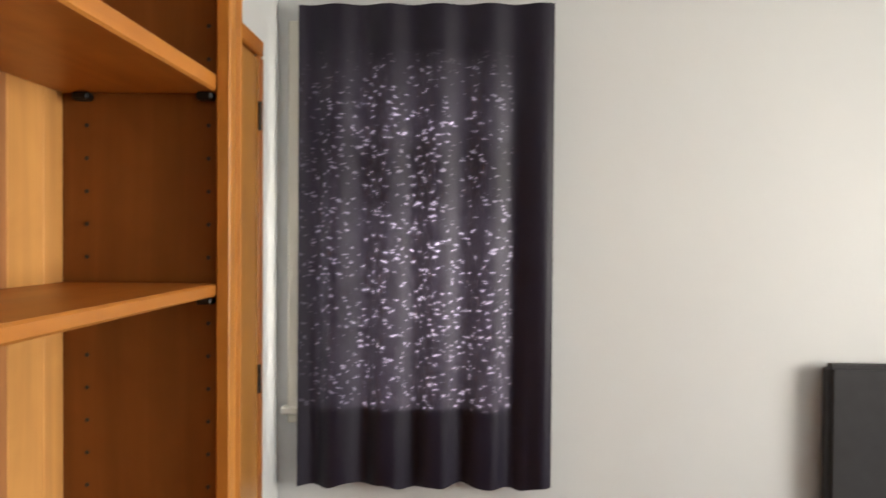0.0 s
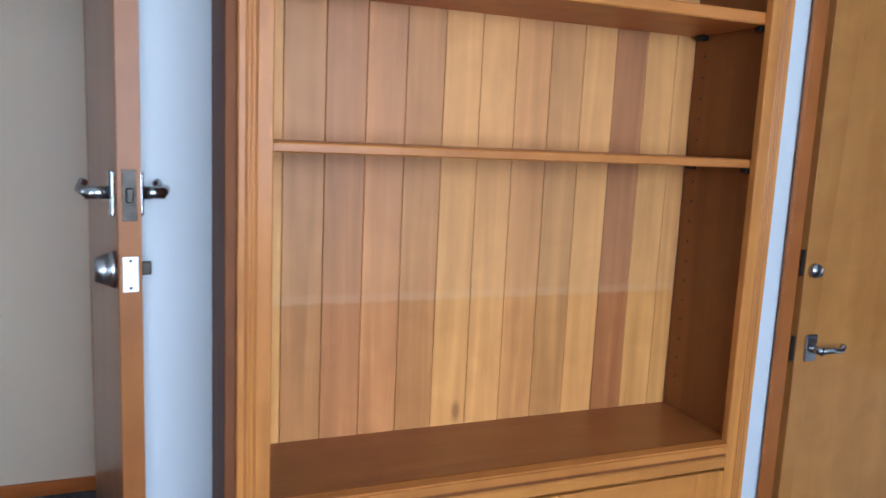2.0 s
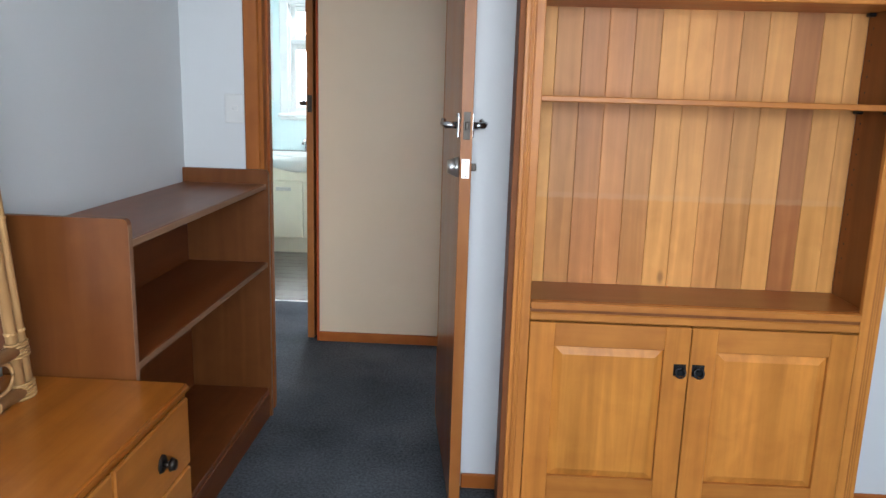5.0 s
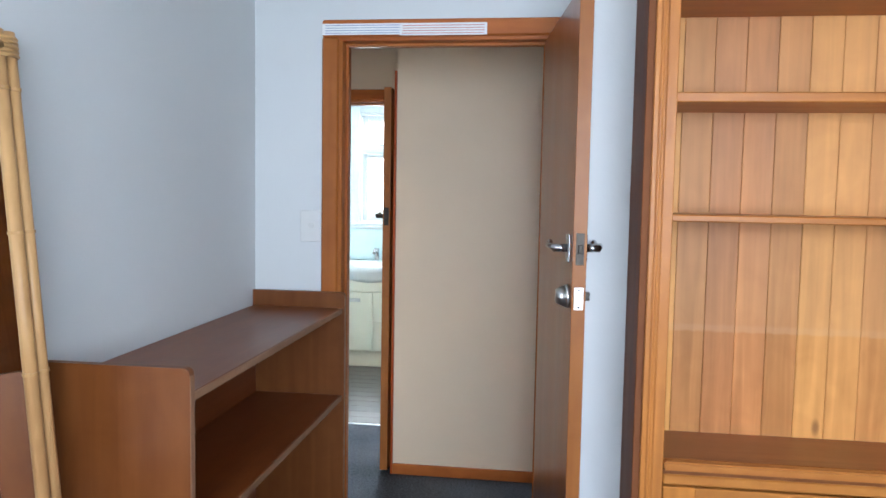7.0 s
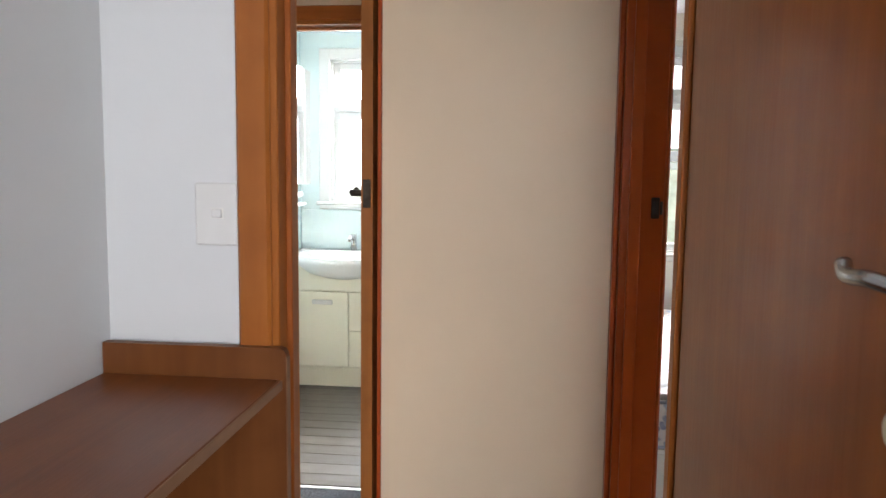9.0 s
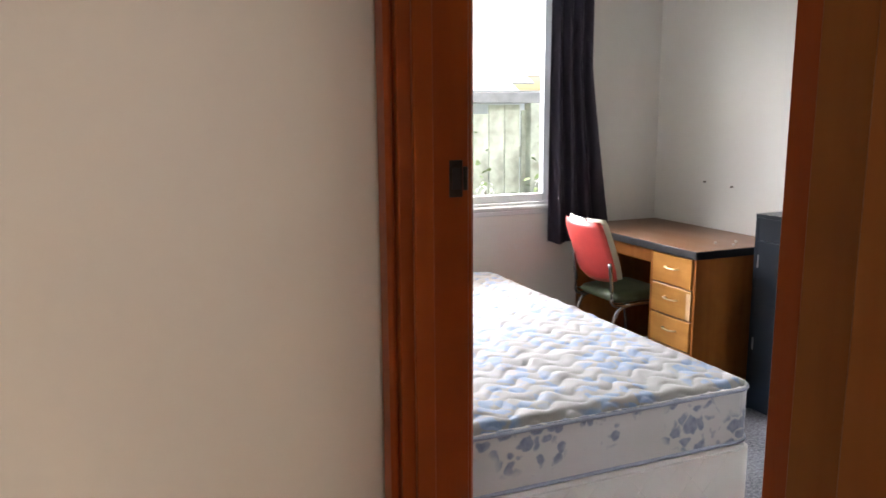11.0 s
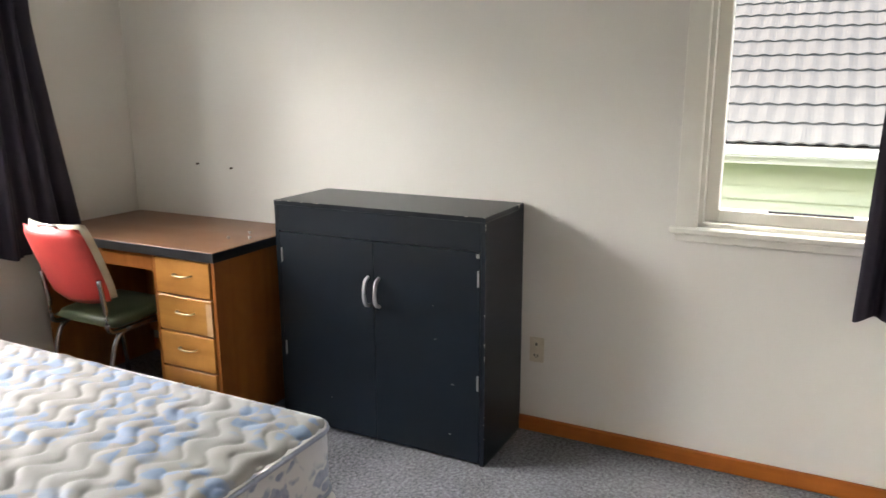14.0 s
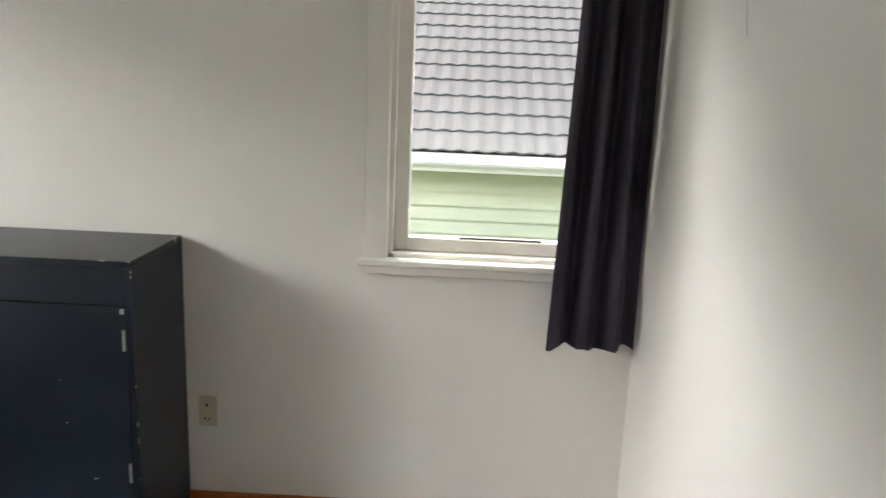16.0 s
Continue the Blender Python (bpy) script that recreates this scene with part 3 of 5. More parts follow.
EAST = [(2.775, 2.9, -1.98, 0.93, 0, H), (2.775, 2.9, 1.60, 2.40, 0, H), (2.775, 2.9, 0.93, 1.60, 0, 0.92), (2.775, 2.9, 0.93, 1.60, 2.08, H)]
setting("wall_east_south_bedroom", boxes(*[s for s in EAST[:1]], (2.775, 2.9, 1.60, 2.205, 0, H), *EAST[2:]), WALL_A, "pale painted outside wall with a curtained window", "wall")
setting("wall_east_north_bedroom", boxes((2.775, 2.9, 2.205, 2.40, 0, H), (2.775, 2.9, 3.085, 6.0, 0, H), (2.775, 2.9, 2.40, 3.085, 0, 0.90), (2.775, 2.9, 2.40, 3.085, 2.15, H)), WALL_B, "warm white outside wall with one window", "wall")
setting("wall_north_bedroom", boxes((0.145, 0.45, 5.87, 6.0, 0, H), (2.05, 2.775, 5.87, 6.0, 0, H), (0.45, 2.05, 5.87, 6.0, 0, 0.88), (0.45, 2.05, 5.87, 6.0, 2.15, H)), WALL_B, "warm white outside wall under a wide window", "wall")
setting("wall_north_bathroom", boxes((-1.75, -1.42, 5.87, 6.0, 0, H), (-0.55, 0.145, 5.87, 6.0, 0, H), (-1.42, -0.55, 5.87, 6.0, 0, 1.18), (-1.42, -0.55, 5.87, 6.0, 2.12, H)), BATHWALL, "pale gloss-painted bathroom wall with a window", "wall")
setting("wall_south_of_north_bedroom", boxes((0.265, 2.775, 2.205, 2.292, 0, H), (0.2555, 0.2649, 2.205, 2.3145, 0, H)), WALL_B, "white dividing wall with faint cracks", "wall")
setting("wall_west_of_north_bedroom", boxes((0.2, 0.265, 3.21, 5.87, 0, H), (0.2, 0.265, 2.315, 2.372, 0, H), (0.2, 0.265, 2.372, 3.21, 2.02, H)), WALL_B, "warm white inner wall with a doorway", "wall")
setting("wall_hall_east", boxes((0.145, 0.2, 3.21, 3.25, 0, H), (0.145, 0.2, 2.375, 3.21, 2.02, H)), CREAM, "cream hall wall around a doorway", "wall")
setting("wall_hall_cream", boxes((-0.589, 0.2, 3.25, 3.34, 0, H), (-0.589, -0.49, 3.34, 3.93, 0, H)), CREAM, "plain cream wall facing the bedroom door", "wall")
setting("wall_hall_west", boxes((-1.62, -1.53, 2.375, 3.93, 0, H)), CREAM, "cream passage wall", "wall")
setting("wall_bathroom_south", boxes((-1.62, -1.42, 3.93, 4.04, 0, H), (-0.612, 0.145, 3.93, 4.04, 0, H), (-1.42, -0.612, 3.93, 4.04, 2.0, H)), CREAM, "cream wall over the bathroom doorway", "wall")
setting("wall_bathroom_west", boxes((-1.75, -1.62, 3.93, 5.87, 0, H)), BATHWALL, "pale gloss-painted bathroom side wall", "wall")
setting("wall_bathroom_east", boxes((0.06, 0.145, 4.04, 5.87, 0, H)), BATHWALL, "pale bathroom side wall", "wall")
setting("wall_bedroom_door", boxes((-1.06, -0.625, 2.255, 2.315, 0, H), (0.168, 0.255, 2.255, 2.315, 0, H), (-0.625, 0.168, 2.255, 2.315, 2.015, H)), WALL_A, "pale bedroom wall around the entrance door", "wall")
setting("wall_hall_south", boxes((-1.62, -0.625, 2.315, 2.375, 0, H), (0.168, 0.2, 2.315, 2.372, 0, H), (-0.625, 0.168, 2.315, 2.375, 2.015, H)), CREAM, "cream hall side of the bedroom wall", "wall")
setting("wall_closet_front", boxes((0.255, 1.84, 1.705, 1.79, 0, H), (2.50, 2.775, 1.705, 1.79, 0, H), (1.84, 2.50, 1.705, 1.79, 1.99, H)), WALL_A, "pale wall behind the tall bookcase", "wall")
setting("wall_closet_side", boxes((0.255, 0.39, 1.79, 2.255, 0, H)), WALL_A, "pale return wall beside the open door", "wall")
setting("wall_west_south_bedroom", boxes((-1.06, -0.935, -1.98, 2.255, 0, H)), WALL_A, "plain pale grey-white bedroom wall", "wall")
setting("wall_south_bedroom", boxes((-0.935, -0.25, -1.98, -1.86, 0, H), (1.75, 2.775, -1.98, -1.86, 0, H), (-0.25, 1.75, -1.98, -1.86, 0, 0.9), (-0.25, 1.75, -1.98, -1.86, 2.1, H)), WALL_A, "pale bedroom wall with a wide window", "wall")

# skirting boards
setting("baseboard_cream", boxes((-0.589, 0.145, 3.232, 3.25, 0, 0.055), bevel=0.004), TRIM_X, "low stained timber skirting", "skirting")
setting("baseboard_closet", boxes((0.257, 1.80, 1.69, 1.705, 0, 0.055), bevel=0.004), TRIM_X, "stained timber skirting", "skirting")
setting("baseboard_closet_end", boxes((2.56, 2.775, 1.69, 1.705, 0, 0.055), bevel=0.004), TRIM_X, "stained timber skirting", "skirting")
setting("baseboard_bedroom_door_wall", boxes((-0.935, -0.69, 2.24, 2.255, 0, 0.055), bevel=0.004), TRIM_X, "stained timber skirting", "skirting")
setting("baseboard_east", boxes((2.757, 2.775, -1.86, 1.69, 0, 0.055), bevel=0.004), TRIM_Y, "stained timber skirting", "skirting")
setting("baseboard_west", boxes((-0.935, -0.92, -1.86, 2.24, 0, 0.055), bevel=0.004), TRIM_Y, "stained timber skirting", "skirting")
setting("baseboard_north_bedroom_east", boxes((2.757, 2.775, 2.31, 5.85, 0, 0.062), bevel=0.004), TRIM_Y, "orange-brown stained skirting", "skirting")
setting("baseboard_north_bedroom_south", boxes((0.28, 2.775, 2.292, 2.31, 0, 0.062), bevel=0.004), TRIM_X, "orange-brown stained skirting", "skirting")
setting("baseboard_north_bedroom_north", boxes((0.28, 2.775, 5.852, 5.87, 0, 0.062), bevel=0.004), TRIM_X, "orange-brown stained skirting", "skirting")
setting("baseboard_bathroom", boxes((-1.62, -1.602, 4.04, 5.5, 0, 0.1), bevel=0.004), FRAMEWHITE, "cream painted bathroom skirting", "skirting")


# ---- door frames and doors ----
def door_frame(name, label, axis, a0, a1, f0, f1, top, mz, mh, arch=0.062, proud=0.016, stop=0.0, sides=(1, 1), floor_z=0.0, first=(1, 1)):
    """Lining, architraves on both faces and a stop bead. axis: the way the opening runs; a0..a1 clear opening; f0..f1 the wall's faces."""
    root = thing(name, pose(0, 0, 0), label, "door frame")
    tagged(root, kind="structure")

    def put(n, u0, u1, v0, v1, z0, z1, m, bevel=0.004):
        bm = bmesh.new()
        box(bm, *((u0, u1, v0, v1) if axis == "x" else (v0, v1, u0, u1)), z0, z1, bevel=bevel)
        part(n, bm, m, root)

    g0, g1 = f0 - 0.003, f1 + 0.003
    put("jamb", a0 - 0.025, a0, g0, g1, floor_z, top, mz, 0.002)
    put("jamb", a1, a1 + 0.025, g0, g1, floor_z, top, mz, 0.002)
    put("head", a0 - 0.025, a1 + 0.025, g0, g1, top, top + 0.025, mh, 0.002)
    if stop:
        s0, s1 = sorted((stop, stop + 0.035))
        put("stop_bead", a0, a0 + 0.012, s0, s1, floor_z, top - 0.012, mz, 0.002)
        put("stop_bead", a1 - 0.012, a1, s0, s1, floor_z, top - 0.012, mz, 0.002)
        put("stop_bead", a0, a1, s0, s1, top - 0.012, top, mh, 0.002)
    for on, left, v0, v1 in ((sides[0], first[0], g0 - proud, g0), (sides[1], first[1], g1, g1 + proud)):
        e0 = a0 - 0.012 - arch if left else a0 - 0.012
        e1 = a1 + 0.012 + arch if on == 1 else a1 + 0.012
        if left:
            put("architrave", e0, a0 - 0.012, v0, v1, floor_z, top + 0.012, mz, 0.006)
        if on == 1:
            put("architrave", a1 + 0.012, e1, v0, v1, floor_z, top + 0.012, mz, 0.006)
        if left or on:
            put("architrave", e0, e1, v0, v1, top + 0.0125, top + 0.012 + arch, mh, 0.006)
    return root


door_frame("door_frame_entrance", "stained timber door frame of the bedroom entrance", "x", -0.60, 0.14, 2.255, 2.375, 1.99, TRIM_Z, TRIM_X, stop=2.295, sides=(1, 0))
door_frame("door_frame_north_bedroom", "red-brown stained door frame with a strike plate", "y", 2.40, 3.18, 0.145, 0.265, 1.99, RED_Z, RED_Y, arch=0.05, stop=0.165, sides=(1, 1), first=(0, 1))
door_frame("door_frame_bathroom", "stained timber frame of the bathroom doorway", "x", -1.39, -0.638, 3.93, 4.04, 1.975, TRIM_Z, TRIM_X, stop=3.985, sides=(1, 0), first=(1, 0), arch=0.06)
door_frame("door_frame_closet", "stained timber frame of the closet door", "x", 1.885, 2.47, 1.705, 1.79, 1.965, TRIM_Z, TRIM_X, stop=1.715, sides=(1, 0), first=(1, 0), arch=0.05)

strike = thing("strike_plate", pose(0.243, 3.179, 1.295), "dark bronze strike plate let into the door jamb", "strike plate")
part("plate", boxes((-0.012, 0.012, -0.003, 0.0, -0.031, 0.031), bevel=0.001), BRONZE, strike)
part("latch_hole", boxes((-0.007, 0.007, -0.0042, -0.0028, -0.018, 0.018)), CABLE, strike)
part("lip", boxes((0.013, 0.021, -0.0045, 0.0, -0.02, 0.02), bevel=0.0015), BRONZE, strike)


def lever(parent, x, y, z, side, along, material=CHROME, plate_h=0.078, reach=0.085, drop=False):
    """A lever handle on a plate. side: +1 or -1, the face of the leaf (local y); along: way the lever points (local x)."""
    bm = boxes((x - 0.02, x + 0.02, y, y + side * 0.008, z - plate_h / 2, z + plate_h / 2), bevel=0.003)
    plate = part("handle_plate", bm, material, parent)
    bm = bmesh.new()
    rod(bm, (x, y + side * 0.006, z), (x, y + side * 0.045, z), 0.011)
    part("spindle", bm, material, plate, smooth=True)
    pts = smooth_path([(x, y + side * 0.042, z), (x + along * 0.03, y + side * 0.05, z + 0.004), (x + along * reach * 0.8, y + side * 0.048, z + 0.002), (x + along * reach, y + side * 0.043, z + 0.012)], 5)
    part("lever", tube(bmesh.new(), pts, 0.0085, 10), material, plate, smooth=True)


# entrance door: local x runs from the hinge to the latch edge, local y is the face that looks into the hall opening
ang = math.degrees(math.atan2(1.553 - 2.262, 0.238 - 0.150))
leaf = thing("entrance_door", pose(0.150, 2.262, 0.012, 0, 0, ang), "brown varnished flush door standing open with chrome hardware", "door")
L = 0.715
part("leaf", boxes((0.004, L - 0.004, -0.0185, 0.0185, 0, 1.972), bevel=0.0015), LEAF, leaf)
part("latch_edge", boxes((L - 0.004, L, -0.0185, 0.0185, 0, 1.972), bevel=0.001), LEAFEDGE, leaf, "bare orange timber edge of the door")
part("lock_face", boxes((L, L + 0.002, -0.011, 0.011, 1.245, 1.33), bevel=0.0006), BRONZE, leaf, "dark latch face plate")
part("latch_bolt", boxes((L + 0.002, L + 0.009, -0.006, 0.006, 1.275, 1.30), bevel=0.002), BRONZE, leaf)
part("bolt_face", boxes((L, L + 0.0022, -0.0125, 0.0125, 1.125, 1.185), bevel=0.0006), PLATE, leaf, "bright deadbolt face plate")
bm = bmesh.new()
rod(bm, (L + 0.001, 0, 1.155), (L + 0.003, 0, 1.155), 0.008, seg=16)
part("bolt_end", bm, SATIN, leaf)
bm = bmesh.new()
for dz in (-0.023, 0.023):
    rod(bm, (L + 0.001, 0, 1.155 + dz), (L + 0.003, 0, 1.155 + dz), 0.003, seg=8)
part("screws", bm, BRONZE, leaf)
for s in (-1, 1):
    lever(leaf, L - 0.055, s * 0.0185, 1.287, s, -1)
bm = bmesh.new()
rod(bm, (L - 0.055, -0.0185, 1.155), (L - 0.055, -0.03, 1.155), 0.033, 0.031, 24)
rod(bm, (L - 0.055, -0.03, 1.155), (L - 0.055, -0.052, 1.155), 0.029, 0.02, 24)
part("deadbolt_rose", bm, SATIN, leaf, "round nickel deadbolt cylinder", True)
bm = bmesh.new()
rod(bm, (L - 0.055, 0.0185, 1.155), (L - 0.055, 0.023, 1.155), 0.024, 0.022, 20)
box(bm, L - 0.059, L - 0.051, 0.023, 0.040, 1.143, 1.167, bevel=0.002)
part("thumb_turn", bm, BRONZE, leaf, "small dark thumb turn")
for z in (0.18, 1.0, 1.78):
    bm = bmesh.new()
    rod(bm, (0.0, 0.021, z - 0.045), (0.0, 0.021, z + 0.045), 0.006)
    part("hinge", bm, BRONZE, leaf)

# closet door
closet = thing("closet_door", pose(1.888, 1.682, 0.012), "amber veneered closet door, shut, with chrome lever", "door")
part("leaf", boxes((0, 0.579, 0, 0.034, 0, 1.948), bevel=0.0015), CLOSET, closet)
lever(closet, 0.048, 0, 0.883, -1, 1, CHROME, 0.075, 0.075)
bm = bmesh.new()
rod(bm, (0.03, 0, 1.097), (0.03, -0.014, 1.097), 0.02, 0.018, 20)
box(bm, 0.026, 0.034, -0.03, -0.012, 1.085, 1.109, bevel=0.002)
part("turn_knob", bm, CHROME, closet, "small chrome turn knob", True)
for z in (1.055, 1.79, 0.2):
    bm = boxes((0.570, 0.579, -0.0015, 0, z - 0.04, z + 0.04))
    rod(bm, (0.581, -0.004, z - 0.04), (0.581, -0.004, z + 0.04), 0.005)
    part("hinge", bm, BRONZE, closet, "dark butt hinge")
setting("closet_strike_plates", boxes((1.873, 1.8845, 1.684, 1.6865, 1.095, 1.165), (1.873, 1.8845, 1.684, 1.6865, 0.86, 0.93)), BRONZE, "dark strike plates on the closet frame", "strike plate")

# bathroom door, folded back along the passage wall
bleaf = thing("bathroom_door", pose(-0.620, 3.915, 0.012, 0, 0, -90), "stained timber bathroom door folded back along the passage", "door")
part("leaf", boxes((0.0, 0.66, -0.037, 0.0, 0, 1.955), bevel=0.0015), TRIM_Z, bleaf)
part("latch_edge", boxes((0.6602, 0.6612, -0.037, 0.0, 0, 1.955)), LEAFEDGE, bleaf, "lighter timber edge of the door")
lever(bleaf, 0.605, -0.037, 1.31, -1, -1, BRONZE, 0.1, 0.08)
part("lock_face", boxes((0.6613, 0.6635, -0.031, -0.006, 1.265, 1.355), bevel=0.0006), BRONZE, bleaf)
setting("trim_corner", boxes((-0.601, -0.589, 3.236, 3.262, 0, 2.045), bevel=0.002), RED_Z, "dark timber bead on the wall corner", "trim")

# north bedroom door, standing open against the dividing wall
nleaf = thing("north_bedroom_door", pose(0.268, 2.405, 0.012, 0, 0, -4), "red-brown varnished door standing open", "door")
part("leaf", boxes((0.004, 0.73, -0.037, 0.0, 0, 1.965), bevel=0.0015), LEAF, nleaf)
for s, y in ((1, 0.0), (-1, -0.037)):
    lever(nleaf, 0.67, y, 1.287, s, -1)


# ---- windows ----
def window(name, label, axis, a0, a1, f_in, f_out, z0, z1, mullions=(), transom=0.0, pane=GLASS, m=FRAMEWHITE, casing=0.07, sill_out=0.03, sash=0.045, sill_ext=0.0):
    """A casement in the wall's opening: casing and sill inside, frame, mullions, transom and one pane a light. axis: the way it runs; f_in room face."""
    root = thing(name, pose(0, 0, 0), label, "window")
    tagged(root, kind="structure")
    d = 1 if f_out > f_in else -1

    def bx(u0, u1, v0, v1, z0_, z1_):
        return (u0, u1, v0, v1, z0_, z1_) if axis == "x" else (v0, v1, u0, u1, z0_, z1_)

    def put(n, specs, mm, parent=root, bevel=0.004):
        return part(n, boxes(*[bx(*s) for s in specs], bevel=bevel), mm, parent)

    q0, q1 = f_in + d * 0.035, f_in + d * 0.085
    mid = f_in + d * 0.06
    put("lining", [(a0, a0 + 0.02, f_in, f_out, z0, z1), (a1 - 0.02, a1, f_in, f_out, z0, z1), (a0, a1, f_in, f_out, z1 - 0.02, z1), (a0, a1, f_in, f_out, z0, z0 + 0.02)], m, bevel=0.001)
    if casing:
        p0, p1 = f_in - d * 0.018, f_in - d * 0.001
        put("casing", [(a0 - casing, a0 + 0.004, p0, p1, z0, z1 + casing)], m)
        put("casing", [(a1 - 0.004, a1 + casing, p0, p1, z0, z1 + casing)], m)
        put("casing", [(a0, a1, p0, p1, z1 - 0.004, z1 + casing)], m)
    put("window_sill", [(a0 - casing - 0.02, a1 + casing + 0.02, f_in - d * sill_out, f_in + d * 0.05, z0 - 0.022, z0 + 0.004)], m, bevel=0.006)
    put("apron", [(a0 - casing, a1 + casing, f_in - d * 0.014, f_in - d * 0.001, z0 - 0.05, z0 - 0.022)], m)
    cuts = [a0 + 0.02] + [c for c in mullions] + [a1 - 0.02]
    for c in mullions:
        put("mullion", [(c - 0.024, c + 0.024, f_in + d * 0.015, q1, z0 + 0.02, z1 - 0.02)], m)
    for i, (u0, u1) in enumerate(zip(cuts, cuts[1:])):
        u0 += 0.024 if i else 0
        u1 -= 0.024 if i < len(cuts) - 2 else 0
        lights = [(z0 + 0.02, z1 - 0.02)]
        if transom and i in transom[1]:
            t = transom[0]
            lights = [(z0 + 0.02, t - 0.022), (t + 0.022, z1 - 0.02)]
            put("transom", [(u0, u1, f_in + d * 0.015, q1, t - 0.022, t + 0.022)], m)
        for w0, w1 in lights:
            s = put("sash", [(u0, u0 + sash, q0, q1, w0, w1), (u1 - sash, u1, q0, q1, w0, w1), (u0 + sash, u1 - sash, q0, q1, w0, w0 + sash), (u0 + sash, u1 - sash, q0, q1, w1 - sash, w1)], m, bevel=0.003)
            g = put("pane", [(u0 + sash - 0.004, u1 - sash + 0.004, mid - 0.002, mid + 0.002, w0 + sash - 0.004, w1 - sash + 0.004)], pane, s, 0)
            g.visible_shadow = False
    return root


window("window_curtained", "cream painted window behind a drawn curtain", "y", 0.93, 1.60, 2.775, 2.9, 0.92, 2.08, pane=GLASS, transom=(1.79, (0,)))
win_e = window("window_bedroom_east", "cream painted timber window over a wide sill", "y", 2.40, 3.085, 2.775, 2.9, 0.90, 2.15)
part("stay_bar", boxes((2.79, 2.805, 2.60, 2.86, 0.968, 0.974), bevel=0.002), IRON, win_e, "black casement stay")
win_n = window("window_bedroom_north", "white painted casement window looking on the garden", "x", 0.45, 2.05, 5.87, 6.0, 0.88, 2.15, mullions=(1.46,), transom=(1.87, (0,)), m=SASHWHITE, casing=0.045)
bm = bmesh.new()
tube(bm, smooth_path([(1.50, 5.90, 1.62), (1.50, 5.87, 1.64), (1.50, 5.86, 1.70), (1.50, 5.875, 1.72)], 4), 0.006)
part("casement_catch", bm, IRON, win_n, "black iron casement catch")
window("window_bathroom", "white painted bathroom window with frosted glass", "x", -1.42, -0.55, 5.87, 6.0, 1.18, 2.12, transom=(1.80, (0,)), pane=FROST, m=SASHWHITE)
window("window_south", "cream painted wide bedroom window", "x", -0.25, 1.75, -1.86, -1.98, 0.9, 2.1, mullions=(0.4, 1.1))


# ---- curtains ----
def curtain(name, label, axis, a0, a1, v, z0, z1, folds, amp, material, gather=0.0, wobble=0.0, seed=1, pinch=None, lean=0.0):
    """Hanging cloth in folds. gather: how much of the top's width is drawn in towards a1; pinch(z01): width factor by height."""
    rnd = random.Random(seed)
    ph = [rnd.uniform(-0.6, 0.6) for _ in range(folds * 2 + 2)]
    nu, nz = folds * 10, 36
    bm = bmesh.new()
    grid = []
    for j in range(nz + 1):
        f = j / nz
        z = z1 + (z0 - z1) * f
        k = pinch(f) if pinch else 1.0
        row = []
        for i in range(nu + 1):
            s = i / nu
            u = a1 + (a0 - a1) * s * k + lean * (1 - f)
            a = s * folds * 2 * math.pi
            seg = int(s * folds * 2)
            w = amp * (0.55 + 0.45 * f) * (math.sin(a + ph[seg % len(ph)] * 0.5 * f) + 0.3 * math.sin(2.1 * a + 1.3 + 2 * f) * f)
            w += wobble * f * math.sin(3.1 * s + 2.0 * f + seed)
            zz = z + (0.006 * math.sin(a * 0.5 + seed) + 0.004 * math.sin(a * 1.3)) * f
            p = (u, v + w, zz) if axis == "x" else (v + w, u, zz)
            row.append(bm.verts.new(p))
        grid.append(row)
    for r0, r1 in zip(grid, grid[1:]):
        for i in range(nu):
            bm.faces.new((r0[i], r0[i + 1], r1[i + 1], r1[i]))
    root = thing(name, pose(0, 0, 0), label, "curtain")
    c = part("cloth", bm, material, root, smooth=True)
    return root, c


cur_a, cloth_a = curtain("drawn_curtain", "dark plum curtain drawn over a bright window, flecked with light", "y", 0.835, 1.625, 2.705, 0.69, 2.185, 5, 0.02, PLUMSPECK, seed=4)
part("track", boxes((2.728, 2.745, 0.86, 1.60, 2.145, 2.17), bevel=0.003), FRAMEWHITE, cur_a)
cur_n, cloth_n = curtain("side_curtain", "plum-black curtain hanging beside the garden window", "x", 2.385, 1.965, 5.80, 0.66, 2.22, 4, 0.03, PLUM, seed=2, pinch=lambda f: 0.66 + 0.34 * max(0, (f - 0.35) / 0.65) ** 1.1)
part("track", boxes((0.4, 2.43, 5.80, 5.82, 2.225, 2.25), bevel=0.003), FRAMEWHITE, cur_n)
cur_e, cloth_e = curtain("side_curtain", "plum-black curtain gathered at the wall corner", "y", 2.568, 2.310, 2.69, 0.665, 2.25, 3, 0.028, PLUM, seed=7, pinch=lambda f: 0.80 + 0.24 * f, lean=0.012)
part("track", boxes((2.70, 2.72, 2.33, 3.12, 2.235, 2.26), bevel=0.003), FRAMEWHITE, cur_e)
cur_s, cloth_s = curtain("side_curtain", "plum-black curtain beside the wide window", "x", -0.55, -0.15, -1.78, 0.6, 2.2, 5, 0.03, PLUM, seed=9)
part("track", boxes((-0.6, 2.0, -1.79, -1.77, 2.2, 2.225), bevel=0.003), FRAMEWHITE, cur_s)

